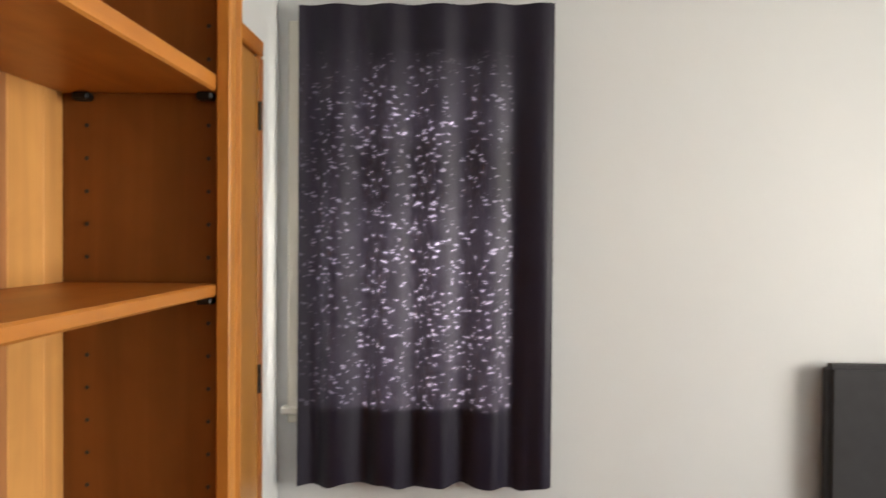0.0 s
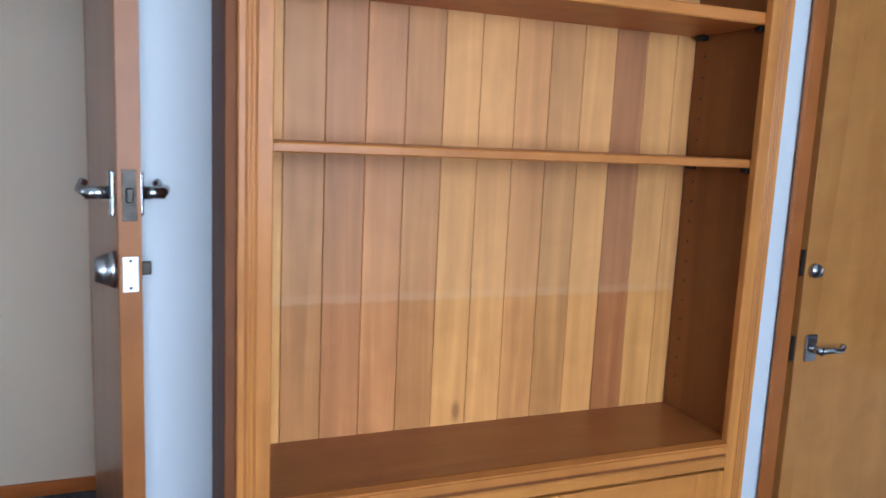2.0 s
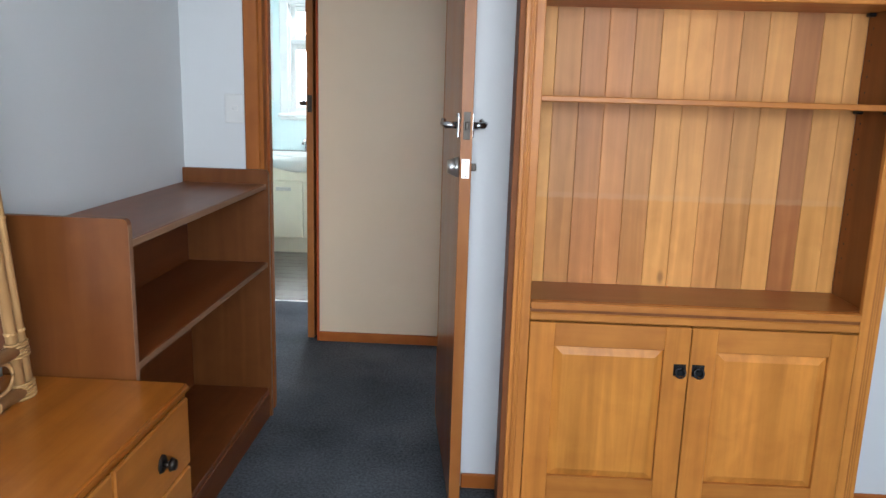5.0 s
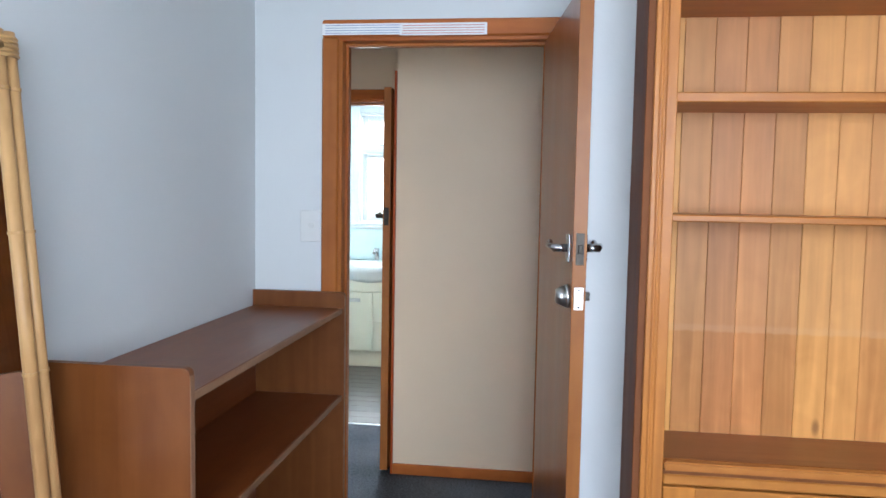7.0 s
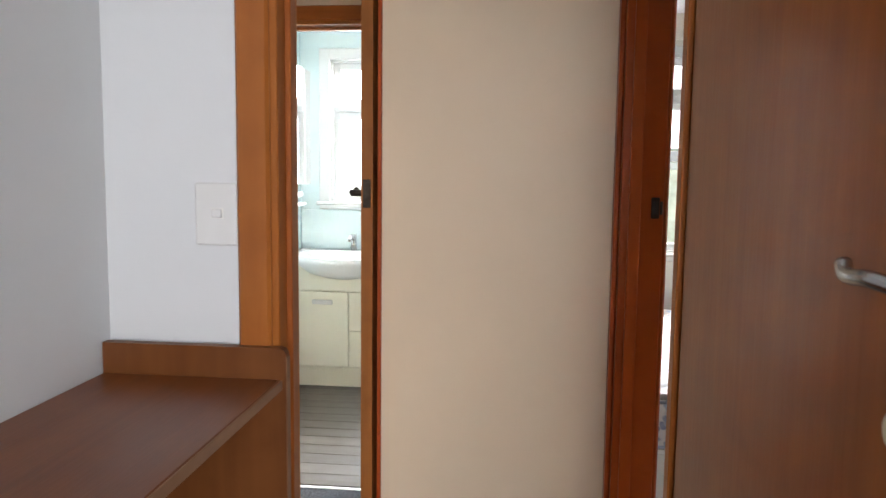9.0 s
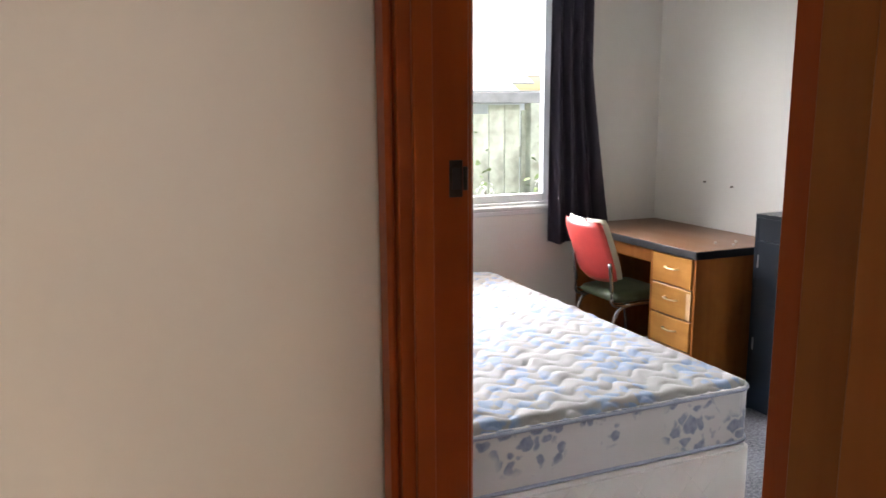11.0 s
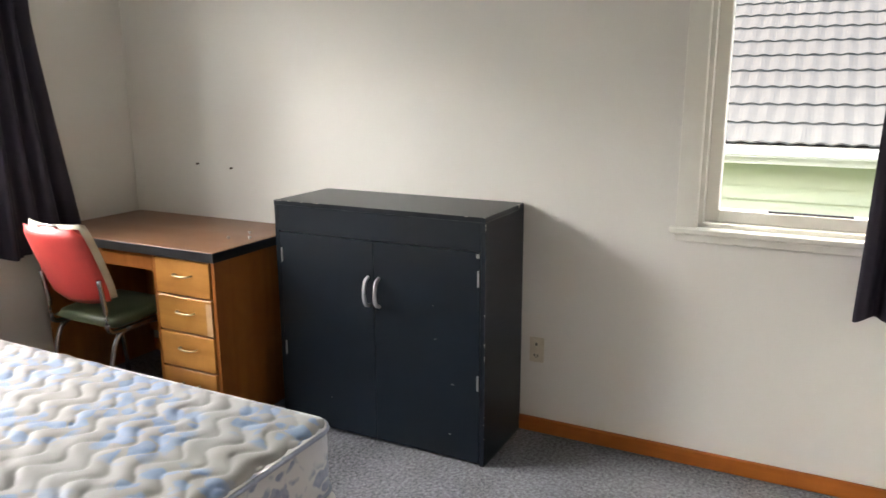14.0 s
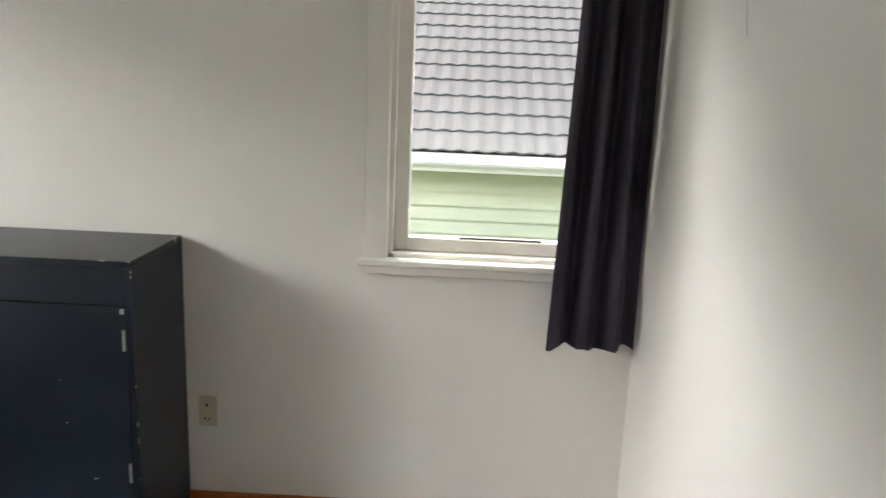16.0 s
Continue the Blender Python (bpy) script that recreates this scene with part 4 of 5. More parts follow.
# ---- south bedroom: tall bookcase ----
BX0, BX1, BF, BB = 0.402, 1.500, 1.436, 1.703
bc = thing("bookcase", pose(0, 0, 0), "tall rimu bookcase with beaded stiles over two panelled cupboard doors", "bookcase")
IX0, IX1 = 0.452, 1.448
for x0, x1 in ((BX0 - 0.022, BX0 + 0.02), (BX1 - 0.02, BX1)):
    part("outer_side", boxes((x0, x1, BF + 0.012, BB, 0.0, 2.06), bevel=0.002), OUTER_SIDE, bc, "side panel with shade put into its colour")
SX0, SX1 = 0.428, 1.470
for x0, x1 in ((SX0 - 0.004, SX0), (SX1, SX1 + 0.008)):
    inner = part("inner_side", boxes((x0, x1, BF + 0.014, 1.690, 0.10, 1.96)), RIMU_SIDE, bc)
    bm = bmesh.new()
    xx = SX0 if x0 < 1 else SX1
    for yy in (1.475, 1.655):
        for k in range(22):
            z = 0.86 + k * 0.048
            if abs(z - 1.38) > 0.03 and abs(z - 1.67) > 0.04:
                rod(bm, (xx - 0.0012, yy, z), (xx + 0.0012, yy, z), 0.0032, seg=8)
    tagged(part("shelf_pin_holes", bm, CABLE, inner, "rows of small drilled peg holes"), kind="stuff")
for x0, x1, ins in ((BX0 - 0.004, IX0 + 0.002, 1), (IX1 - 0.002, BX1 + 0.004, -1)):
    st = part("stile", boxes((x0, x1, BF, BF + 0.02, 0.10, 2.06), bevel=0.002), RIMU_Z, bc)
    for k, off in enumerate((0.014, 0.0215, 0.029)):
        u = x0 + off if ins == 1 else x1 - off
        bm = bmesh.new()
        rod(bm, (u, BF + 0.001, 0.11), (u, BF + 0.001, 2.05), 0.0028, seg=8)
        part("bead", bm, RIMU_Z, st)
edges = [SX0] + [0.5105 + 0.0825 * i for i in range(12)] + [SX1]
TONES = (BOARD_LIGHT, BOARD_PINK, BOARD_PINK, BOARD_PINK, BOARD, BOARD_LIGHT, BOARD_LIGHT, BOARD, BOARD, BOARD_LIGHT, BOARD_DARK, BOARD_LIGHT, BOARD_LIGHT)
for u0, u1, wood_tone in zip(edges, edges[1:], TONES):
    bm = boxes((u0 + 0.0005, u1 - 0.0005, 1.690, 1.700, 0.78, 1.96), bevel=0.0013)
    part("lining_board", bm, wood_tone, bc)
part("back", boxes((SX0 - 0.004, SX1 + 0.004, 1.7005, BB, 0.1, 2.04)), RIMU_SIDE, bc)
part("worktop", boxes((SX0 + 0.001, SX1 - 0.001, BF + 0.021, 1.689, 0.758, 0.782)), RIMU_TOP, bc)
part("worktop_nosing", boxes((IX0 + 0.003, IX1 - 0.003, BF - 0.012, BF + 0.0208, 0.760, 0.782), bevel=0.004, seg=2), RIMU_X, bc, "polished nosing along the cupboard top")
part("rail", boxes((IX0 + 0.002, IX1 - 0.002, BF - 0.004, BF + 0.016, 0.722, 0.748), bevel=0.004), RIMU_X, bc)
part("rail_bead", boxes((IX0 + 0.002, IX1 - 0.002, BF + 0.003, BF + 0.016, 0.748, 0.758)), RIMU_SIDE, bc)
for z, th in ((1.381, 0.018), (1.674, 0.025)):
    part("shelf", boxes((SX0 + 0.001, SX1 - 0.001, BF + 0.021, 1.689, z, z + th), bevel=0.003), RIMU_X, bc)
    for yy in (1.475, 1.655):
        for xx in (SX0 + 0.012, SX1 - 0.012):
            part("shelf_bracket", boxes((xx - 0.011, xx + 0.011, yy - 0.012, yy + 0.012, z - 0.012, z - 0.0005), bevel=0.003), IRON, bc)
part("head_shelf", boxes((SX0 + 0.001, SX1 - 0.001, BF + 0.021, 1.689, 1.93, 1.955), bevel=0.002), RIMU_X, bc)
part("head_rail", boxes((IX0, IX1, BF, BF + 0.02, 1.957, 2.06), bevel=0.002), RIMU_X, bc)
part("cornice", boxes((BX0 - 0.03, BX1 + 0.03, BF - 0.03, BB, 2.06, 2.10), bevel=0.012, seg=2), RIMU_X, bc)
part("plinth", boxes((BX0 - 0.012, BX1 + 0.012, BF - 0.014, BB, 0.0, 0.098), bevel=0.006), RIMU_X, bc)
part("plinth_moulding", boxes((BX0 - 0.012, BX1 + 0.012, BF - 0.02, BF - 0.002, 0.098, 0.112), bevel=0.005), RIMU_X, bc)


def panel_door(x0, x1, knob_x):
    z0, z1 = 0.116, 0.716
    y0 = BF - 0.002
    d = part("cupboard_door", boxes((x0 + 0.002, x1 - 0.002, y0 + 0.0172, y0 + 0.021, z0, z1)), PANELWOOD, bc, "rimu cupboard door with a raised panel")
    part("door_stile", boxes((x0, x0 + 0.078, y0, y0 + 0.017, z0, z1), bevel=0.002), PANELWOOD, d)
    part("door_stile", boxes((x1 - 0.078, x1, y0, y0 + 0.017, z0, z1), bevel=0.002), PANELWOOD, d)
    part("door_rail", boxes((x0 + 0.078, x1 - 0.078, y0 + 0.0006, y0 + 0.017, z0, z0 + 0.088), bevel=0.0015), RIMU_X, d)
    part("door_rail", boxes((x0 + 0.078, x1 - 0.078, y0 + 0.0006, y0 + 0.017, z1 - 0.075, z1), bevel=0.0015), RIMU_X, d)
    bm = bmesh.new()
    a0, a1, c0, c1 = x0 + 0.0785, x1 - 0.0785, z0 + 0.0885, z1 - 0.0755
    i = 0.026
    low, high = y0 + 0.0135, y0 + 0.002
    o = [bm.verts.new(p) for p in ((a0, low, c0), (a1, low, c0), (a1, low, c1), (a0, low, c1))]
    n = [bm.verts.new(p) for p in ((a0 + i, high, c0 + i), (a1 - i, high, c0 + i), (a1 - i, high, c1 - i), (a0 + i, high, c1 - i))]
    for k in range(4):
        bm.faces.new((o[k], o[(k + 1) % 4], n[(k + 1) % 4], n[k]))
    bm.faces.new(n)
    bk = [bm.verts.new((v.co.x, y0 + 0.0168, v.co.z)) for v in o]
    for k in range(4):
        bm.faces.new((o[k], bk[k], bk[(k + 1) % 4], o[(k + 1) % 4]))
    bm.faces.new(bk)
    part("raised_panel", bm, PANELWOOD, d)
    h = part("ring_pull", boxes((knob_x - 0.019, knob_x + 0.019, y0 - 0.003, y0, 0.562, 0.600), bevel=0.001), IRON, d, "black iron ring pull on a square plate")


panel_door(IX0 + 0.004, 0.9485, 0.922)
panel_door(0.9515, IX1 - 0.004, 0.978)
for kx in (0.922, 0.978):
    pull = [c for c in bpy.data.objects if c.name.startswith("ring_pull")]
    host = pull[0] if kx < 0.95 else pull[-1]
    bm = bmesh.new()
    rod(bm, (kx, BF - 0.004, 0.589), (kx, BF - 0.018, 0.589), 0.007, seg=12)
    ring = [(kx + 0.0145 * math.sin(a), BF - 0.014 - 0.004 * (1 - math.cos(a)), 0.577 + 0.0145 * math.cos(a)) for a in [2 * math.pi * k / 20 for k in range(21)]]
    tube(bm, ring, 0.0034, 8)
    for f in bm.faces:
        f.smooth = True
    me = host.data
    tmp = bmesh.new()
    tmp.from_mesh(me)
    extra = bpy.data.meshes.new("ring")
    bm.to_mesh(extra)
    tmp.from_mesh(extra)
    tmp.to_mesh(me)
    tmp.free()
    bm.free()
    bpy.data.meshes.remove(extra)

# ---- low bookshelf on the west wall ----
low = thing("low_bookshelf", pose(0, 0, 0), "low brown timber bookshelf, empty, along the wall", "bookshelf")


def end_panel(y0, y1, name="end_panel"):
    bm = bmesh.new()
    prof = [(-0.931, 0.0), (-0.578, 0.0), (-0.578, 1.056)] + [(-0.592 + 0.014 * math.cos(a), 1.056 + 0.014 * math.sin(a)) for a in [radians(d) for d in (15, 30, 45, 60, 75, 90)]] + [(-0.931, 1.07)]
    f = bm.faces.new([bm.verts.new((x, y0, z)) for x, z in prof])
    r = bmesh.ops.extrude_face_region(bm, geom=[f])
    bmesh.ops.translate(bm, verts=[v for v in r["geom"] if isinstance(v, bmesh.types.BMVert)], vec=(0, y1 - y0, 0))
    side = part(name, bm, LOWSIDE, low)
    part("front_lipping", boxes((-0.578, -0.576, y0 + 0.0005, y1 - 0.0005, 0.0, 1.054), bevel=0.0005), LOWEDGE, side, "rubbed paler front edge")


end_panel(0.985, 1.005)
end_panel(2.218, 2.238)
part("top_shelf", boxes((-0.93, -0.589, 1.0055, 2.2175, 0.992, 1.012), bevel=0.002), LOWSHELF, low)
for z in (0.992, 0.665):
    part("shelf_lipping", boxes((-0.5888, -0.585, 1.0055, 2.2175, z + 0.0005, z + 0.0195), bevel=0.001), LOWEDGE, low, "rubbed paler front edge of the shelf")
for z in (0.665, 0.11):
    part("shelf", boxes((-0.918, -0.589, 1.0055, 2.2175, z, z + 0.02), bevel=0.002), LOWSHELF, low)
part("back_panel", boxes((-0.928, -0.919, 1.0055, 2.2175, 0.0, 0.991)), LOWSHELF, low)
part("kick_board", boxes((-0.60, -0.585, 1.0055, 2.2175, 0.0, 0.109), bevel=0.002), LOWSHELF, low)

# ---- dresser with its cane mirror ----
dr = thing("dresser", pose(0, 0, 0), "honey-coloured polished timber dresser with dark knobs", "dresser")
DX0, DX1, DY0, DY1, DT = -0.925, -0.447, -0.22, 0.975, 0.655
part("top", boxes((DX0, DX1 + 0.012, DY0 - 0.012, DY1 + 0.004, DT - 0.022, DT), bevel=0.007, seg=3), DRESS_Y, dr)
part("carcass", boxes((DX0, DX1 - 0.002, DY0, DY1, 0.06, DT - 0.0225)), DRESS_Y, dr)
for y in (DY0 + 0.03, DY1 - 0.03):
    for x in (DX0 + 0.04, DX1 - 0.05):
        part("foot", boxes((x - 0.025, x + 0.025, y - 0.025, y + 0.025, 0, 0.06), bevel=0.006), DRESS_Y, dr)
cols = [(DY1 - 0.40, DY1 - 0.012), (DY0 + 0.405, DY1 - 0.412), (DY0 + 0.012, DY0 + 0.395)]
for y0, y1 in cols:
    for k in range(3):
        zt = DT - 0.032 - k * 0.187
        d = part("drawer", boxes((DX1 - 0.0015, DX1 + 0.012, y0, y1, zt - 0.18, zt), bevel=0.004), DRESS_Z, dr)
        bm = bmesh.new()
        ym, zm = (y0 + y1) / 2 + 0.025, zt - 0.098
        for ky in ((ym,) if y1 - y0 < 0.42 else (ym,)):
            rod(bm, (DX1 + 0.012, ky, zm), (DX1 + 0.016, ky, zm), 0.024, 0.022, 8)
            rod(bm, (DX1 + 0.015, ky, zm), (DX1 + 0.036, ky, zm), 0.007, 0.009, 12)
            rod(bm, (DX1 + 0.034, ky, zm), (DX1 + 0.046, ky, zm), 0.017, 0.012, 16)
        part("knob", bm, BRONZE, d, "dark bronze knob on a rosette", True)

mirror = thing("cane_mirror", pose(-0.782, 0.842, 0.657, 0, -4.9, 0), "tall mirror in a bound cane frame standing on the dresser", "mirror")
MH, MW = 1.075, 0.86


def cane_pole(name, a, b, r, rings=True):
    bm = bmesh.new()
    rod(bm, a, b, r, seg=12)
    ob = part(name, bm, CANE, mirror, smooth=True)
    if rings:
        a, b = Vector(a), Vector(b)
        n = max(2, int((b - a).length / 0.22))
        bm = bmesh.new()
        for k in range(n):
            c = a + (b - a) * ((k + 0.6) / n)
            d = (b - a).normalized() * 0.003
            rod(bm, c - d, c + d, r * 1.14, seg=12)
        tagged(part("cane_node", bm, CANE, ob), kind="stuff")
    return ob


for y in (-0.014, 0.016):
    cane_pole("upright_pole", (0.0, y, 0.0), (0.0, y, MH), 0.0135)
for y in (-MW + 0.014, -MW - 0.016):
    cane_pole("upright_pole", (0.0, y, 0.0), (0.0, y, MH), 0.0135)
for z in (0.018, 0.118, MH - 0.03):
    cane_pole("cross_pole", (0.004, 0.02, z), (0.004, -MW - 0.02, z), 0.0145)
for yc in (0.0, -MW):
    for zc in (0.018, 0.118, MH - 0.03):
        bm = bmesh.new()
        for k in range(5):
            z = zc - 0.016 + k * 0.008
            tube(bm, [(0.019 * math.cos(a), yc + 0.031 * math.sin(a), z) for a in [2 * math.pi * q / 14 for q in range(15)]], 0.004, 6)
        part("binding", bm, CANE, mirror, "wrapped cane binding")
for k in range(2):
    y0 = -0.03 - k * 0.41
    bm = bmesh.new()
    tube(bm, smooth_path([(0.0, y0 - 0.40, 0.03), (0.0, y0 - 0.25, 0.075), (0.0, y0 - 0.05, 0.105), (0.0, y0 + 0.0, 0.07), (0.0, y0 - 0.05, 0.035), (0.0, y0 - 0.25, 0.06), (0.0, y0 - 0.40, 0.11)], 6), 0.005, 6)
    part("cane_scroll", bm, CANE, mirror, smooth=True)
part("mirror_glass", boxes((-0.006, 0.0, -MW + 0.024, -0.026, 0.13, MH - 0.045)), MIRROR, mirror, "plain silvered mirror glass")
part("backing", boxes((-0.014, -0.007, -MW + 0.02, -0.022, 0.126, MH - 0.04)), LOWSHELF, mirror)

# headboard against the east wall
hb = thing("headboard", pose(0, 0, 0), "dark padded headboard against the pale wall", "headboard")
part("padded_panel", boxes((2.685, 2.745, -1.37, 0.0, 0.30, 1.088), bevel=0.014, seg=3), HEADBOARD, hb)
for y in (-1.2, -0.2):
    part("leg", boxes((2.70, 2.73, y - 0.03, y + 0.03, 0, 0.31), bevel=0.003), HEADBOARD, hb)

# light switch and taped strips
sw = thing("light_switch", pose(-0.712, 2.255, 1.312), "white light switch plate with one rocker", "light switch")
part("plate", boxes((-0.046, 0.036, -0.008, 0, -0.058, 0.058), bevel=0.003), SWITCH, sw)
part("rocker_well", boxes((-0.015, 0.009, -0.0086, -0.008, -0.008, 0.012)), PLATE, sw, "grey recess round the rocker")
part("rocker", boxes((-0.013, 0.007, -0.013, -0.0087, -0.006, 0.010), bevel=0.002), SWITCH, sw)
st = solid("paper_strip", boxes((-0.672, -0.365, 2.2325, 2.2345, 2.008, 2.048)), PAPER, "white printed paper strip taped over the door", "paper strip")
for k in range(4):
    part("print_line", boxes((-0.66, -0.375, 2.2318, 2.2324, 2.013 + k * 0.009, 2.0155 + k * 0.009)), INKBLUE, st)
st = solid("paper_strip", boxes((-0.385, -0.072, 2.2300, 2.2316, 2.004, 2.047)), PAPER, "white and red printed paper strip taped over the door", "paper strip")
for k in range(4):
    part("print_line", boxes((-0.375, -0.082, 2.2293, 2.2299, 2.010 + k * 0.009, 2.0125 + k * 0.009)), INKRED, st)

# ---- bathroom ----
van = thing("vanity", pose(-1.245, 5.69, 0), "cream bathroom vanity with a white semi-recessed basin", "vanity")
part("kick", boxes((-0.35, 0.35, -0.13, 0.17, 0, 0.13)), VANITY, van)
part("carcass", boxes((-0.365, 0.365, -0.165, 0.178, 0.131, 0.80), bevel=0.002), VANITY, van)
part("drawer_front", boxes((-0.36, 0.03, -0.183, -0.166, 0.14, 0.625), bevel=0.003), VANITY, van)
part("drawer_front", boxes((0.035, 0.36, -0.183, -0.166, 0.38, 0.625), bevel=0.003), VANITY, van)
part("drawer_front", boxes((0.035, 0.36, -0.183, -0.166, 0.14, 0.375), bevel=0.003), VANITY, van)
part("top_rail", boxes((-0.36, 0.36, -0.180, -0.166, 0.632, 0.795), bevel=0.003), VANITY, van)
part("handle", boxes((-0.20, -0.07, -0.196, -0.184, 0.545, 0.575), bevel=0.003), SATIN, van, "brushed metal bar handle")
bm = bmesh.new()
rings = []
for rx, ry, z in ((0.20, 0.13, 0.70), (0.30, 0.20, 0.74), (0.365, 0.245, 0.80), (0.372, 0.25, 0.845), (0.36, 0.24, 0.852), (0.33, 0.205, 0.84), (0.24, 0.14, 0.775), (0.05, 0.04, 0.755)):
    rings.append([bm.verts.new((rx * math.cos(a), max(-0.30, ry * 1.15 * math.sin(a)) - 0.02 if math.sin(a) < 0 else min(0.175, ry * math.sin(a)), z)) for a in [2 * math.pi * k / 36 for k in range(36)]])
for r0, r1 in zip(rings, rings[1:]):
    for k in range(36):
        bm.faces.new((r0[k], r0[(k + 1) % 36], r1[(k + 1) % 36], r1[k]))
bm.faces.new(rings[0])
bm.faces.new(rings[-1])
part("basin", bm, CERAMIC, van, "white ceramic basin", True)
part("basin_deck", boxes((-0.37, 0.37, 0.06, 0.178, 0.802, 0.862), bevel=0.012, seg=2), CERAMIC, van)
bm = bmesh.new()
rod(bm, (0.0, 0.12, 0.862), (0.0, 0.12, 0.95), 0.02, 0.017, 16)
tube(bm, smooth_path([(0.0, 0.12, 0.93), (0.0, 0.05, 0.965), (0.0, -0.02, 0.94)], 5), 0.012, 10)
box(bm, -0.01, 0.01, 0.09, 0.17, 0.95, 0.965, bevel=0.004)
part("mixer_tap", bm, CHROME, van, "chrome mixer tap", True)
solid("splashback", boxes((-1.615, -0.85, 5.860, 5.869, 0.865, 1.125), bevel=0.001), BATHWALL, "pale splashback panel behind the basin", "splashback")
cab = thing("mirror_cabinet", pose(-1.62, 5.28, 1.30), "mirrored bathroom cabinet on the side wall", "cabinet")
part("body", boxes((0.001, 0.11, -0.42, 0.42, 0, 0.72), bevel=0.003), SASHWHITE, cab)
for y0, y1 in ((-0.418, -0.002), (0.002, 0.418)):
    part("mirror_door", boxes((0.1105, 0.117, y0, y1, 0.002, 0.718), bevel=0.001), MIRROR, cab)
sh = thing("towel_rail", pose(-1.62, 5.25, 1.17), "white rail fixed to the bathroom side wall", "towel rail")
bm = bmesh.new()
rod(bm, (0.06, -0.55, 0), (0.06, 0.5, 0), 0.011)
part("bar", bm, SASHWHITE, sh, smooth=True)
for y in (-0.5, 0.45):
    bm = bmesh.new()
    rod(bm, (0.001, y, 0), (0.06, y, 0), 0.012)
    part("bracket", bm, SASHWHITE, sh)
solid("dado_shelf", boxes((-1.62, -1.585, 4.2, 5.8, 1.215, 1.245), bevel=0.004), SASHWHITE, "narrow white ledge along the bathroom wall", "shelf")

# ---- north bedroom: bed ----
MX0, MX1, MY0, MY1 = 0.275, 1.578, 3.80, 5.76
base = thing("bed_base", pose(0, 0, 0), "cream cloth divan base with diagonal quilting", "bed base")


def rounded_slab(x0, x1, y0, y1, z0, z1, r, sag=0.0, n=7):
    """A slab with rounded corners in plan and soft edges."""
    bm = bmesh.new()
    pts = []
    for cx, cy, a0 in ((x1 - r, y1 - r, 0), (x0 + r, y1 - r, 90), (x0 + r, y0 + r, 180), (x1 - r, y0 + r, 270)):
        for k in range(n + 1):
            a = radians(a0 + 90 * k / n)
            pts.append((cx + r * math.cos(a), cy + r * math.sin(a)))
    f = bm.faces.new([bm.verts.new((x, y, z0)) for x, y in pts])
    e = bmesh.ops.extrude_face_region(bm, geom=[f])
    bmesh.ops.translate(bm, verts=[v for v in e["geom"] if isinstance(v, bmesh.types.BMVert)], vec=(0, 0, z1 - z0))
    return bm


bm = rounded_slab(MX0, MX1 + 0.004, MY0 - 0.012, MY1, 0.05, 0.325, 0.05)
hor = [e for e in bm.edges if abs(e.verts[0].co.z - e.verts[1].co.z) < 1e-6]
bmesh.ops.bevel(bm, geom=hor, offset=0.014, segments=2, affect="EDGES")
part("divan", bm, BOXCLOTH, base)
for x in (MX0 + 0.1, MX1 - 0.1):
    for y in (MY0 + 0.12, MY1 - 0.12):
        bm = bmesh.new()
        rod(bm, (x, y, 0), (x, y, 0.055), 0.025, 0.03, 14)
        part("foot", bm, CABLE, base)
bm = bmesh.new()
for k in range(14):
    for s in (1, -1):
        x = MX0 + 0.0 + k * 0.1
        xa, xb = (x, x + 0.2) if s == 1 else (x + 0.2, x)
        if MX0 + 0.06 < min(xa, xb) and max(xa, xb) < MX1 - 0.05:
            tube(bm, [(xa, MY0 - 0.0123, 0.075), (xb, MY0 - 0.0123, 0.31)], 0.0016, 5)
part("quilt_stitching", bm, BOXCLOTH, base)

mt = thing("mattress", pose(0, 0, 0), "quilted double mattress with blue floral print, bare and slightly stained", "mattress")
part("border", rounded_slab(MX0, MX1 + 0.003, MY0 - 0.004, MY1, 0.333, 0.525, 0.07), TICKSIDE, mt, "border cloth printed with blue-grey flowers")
bm = bmesh.new()
STEP = 0.0062
nx, ny = int((MX1 - MX0) / STEP), int((MY1 - MY0) / STEP)
verts = []
for j in range(ny + 1):
    row = []
    for i in range(nx + 1):
        x, y = MX0 + (MX1 - MX0) * i / nx, MY0 + (MY1 - MY0) * j / ny
        ex, ey = min(x - MX0, MX1 - x), min(y - MY0, MY1 - y)
        q = (y - MY0 + 0.027 * math.sin(2 * math.pi * x / 0.132) + 0.008 * math.sin(2 * math.pi * x / 0.61 + 1) + 0.012 * noise.noise((x * 7, y * 7, 3))) / 0.076
        puff = abs(math.sin(math.pi * q)) ** 0.36
        swell = 0.85 + 0.15 * math.sin(2 * math.pi * x / 0.132 + math.pi * math.floor(q)) + 0.6 * noise.noise((x * 11, y * 16, 8))
        z = 0.536 + 0.0100 * puff * swell
        e = min(ex, ey)
        if e < 0.05:
            z -= 0.022 * (1 - e / 0.05) ** 2
        if ex < 0.07 and ey < 0.07:
            c = math.hypot(0.07 - ex, 0.07 - ey)
            if c > 0.07:
                k = 0.07 / c
                sx = 1 if x < (MX0 + MX1) / 2 else -1
                sy = 1 if y < (MY0 + MY1) / 2 else -1
                x = (MX0 if sx == 1 else MX1) + sx * (0.07 - (0.07 - ex) * k)
                y = (MY0 if sy == 1 else MY1) + sy * (0.07 - (0.07 - ey) * k)
                z = 0.510
        z += 0.004 * noise.noise((x * 3, y * 3, 0))
        row.append(bm.verts.new((x, y, z)))
    verts.append(row)
for r0, r1 in zip(verts, verts[1:]):
    for i in range(nx):
        bm.faces.new((r0[i], r0[i + 1], r1[i + 1], r1[i]))
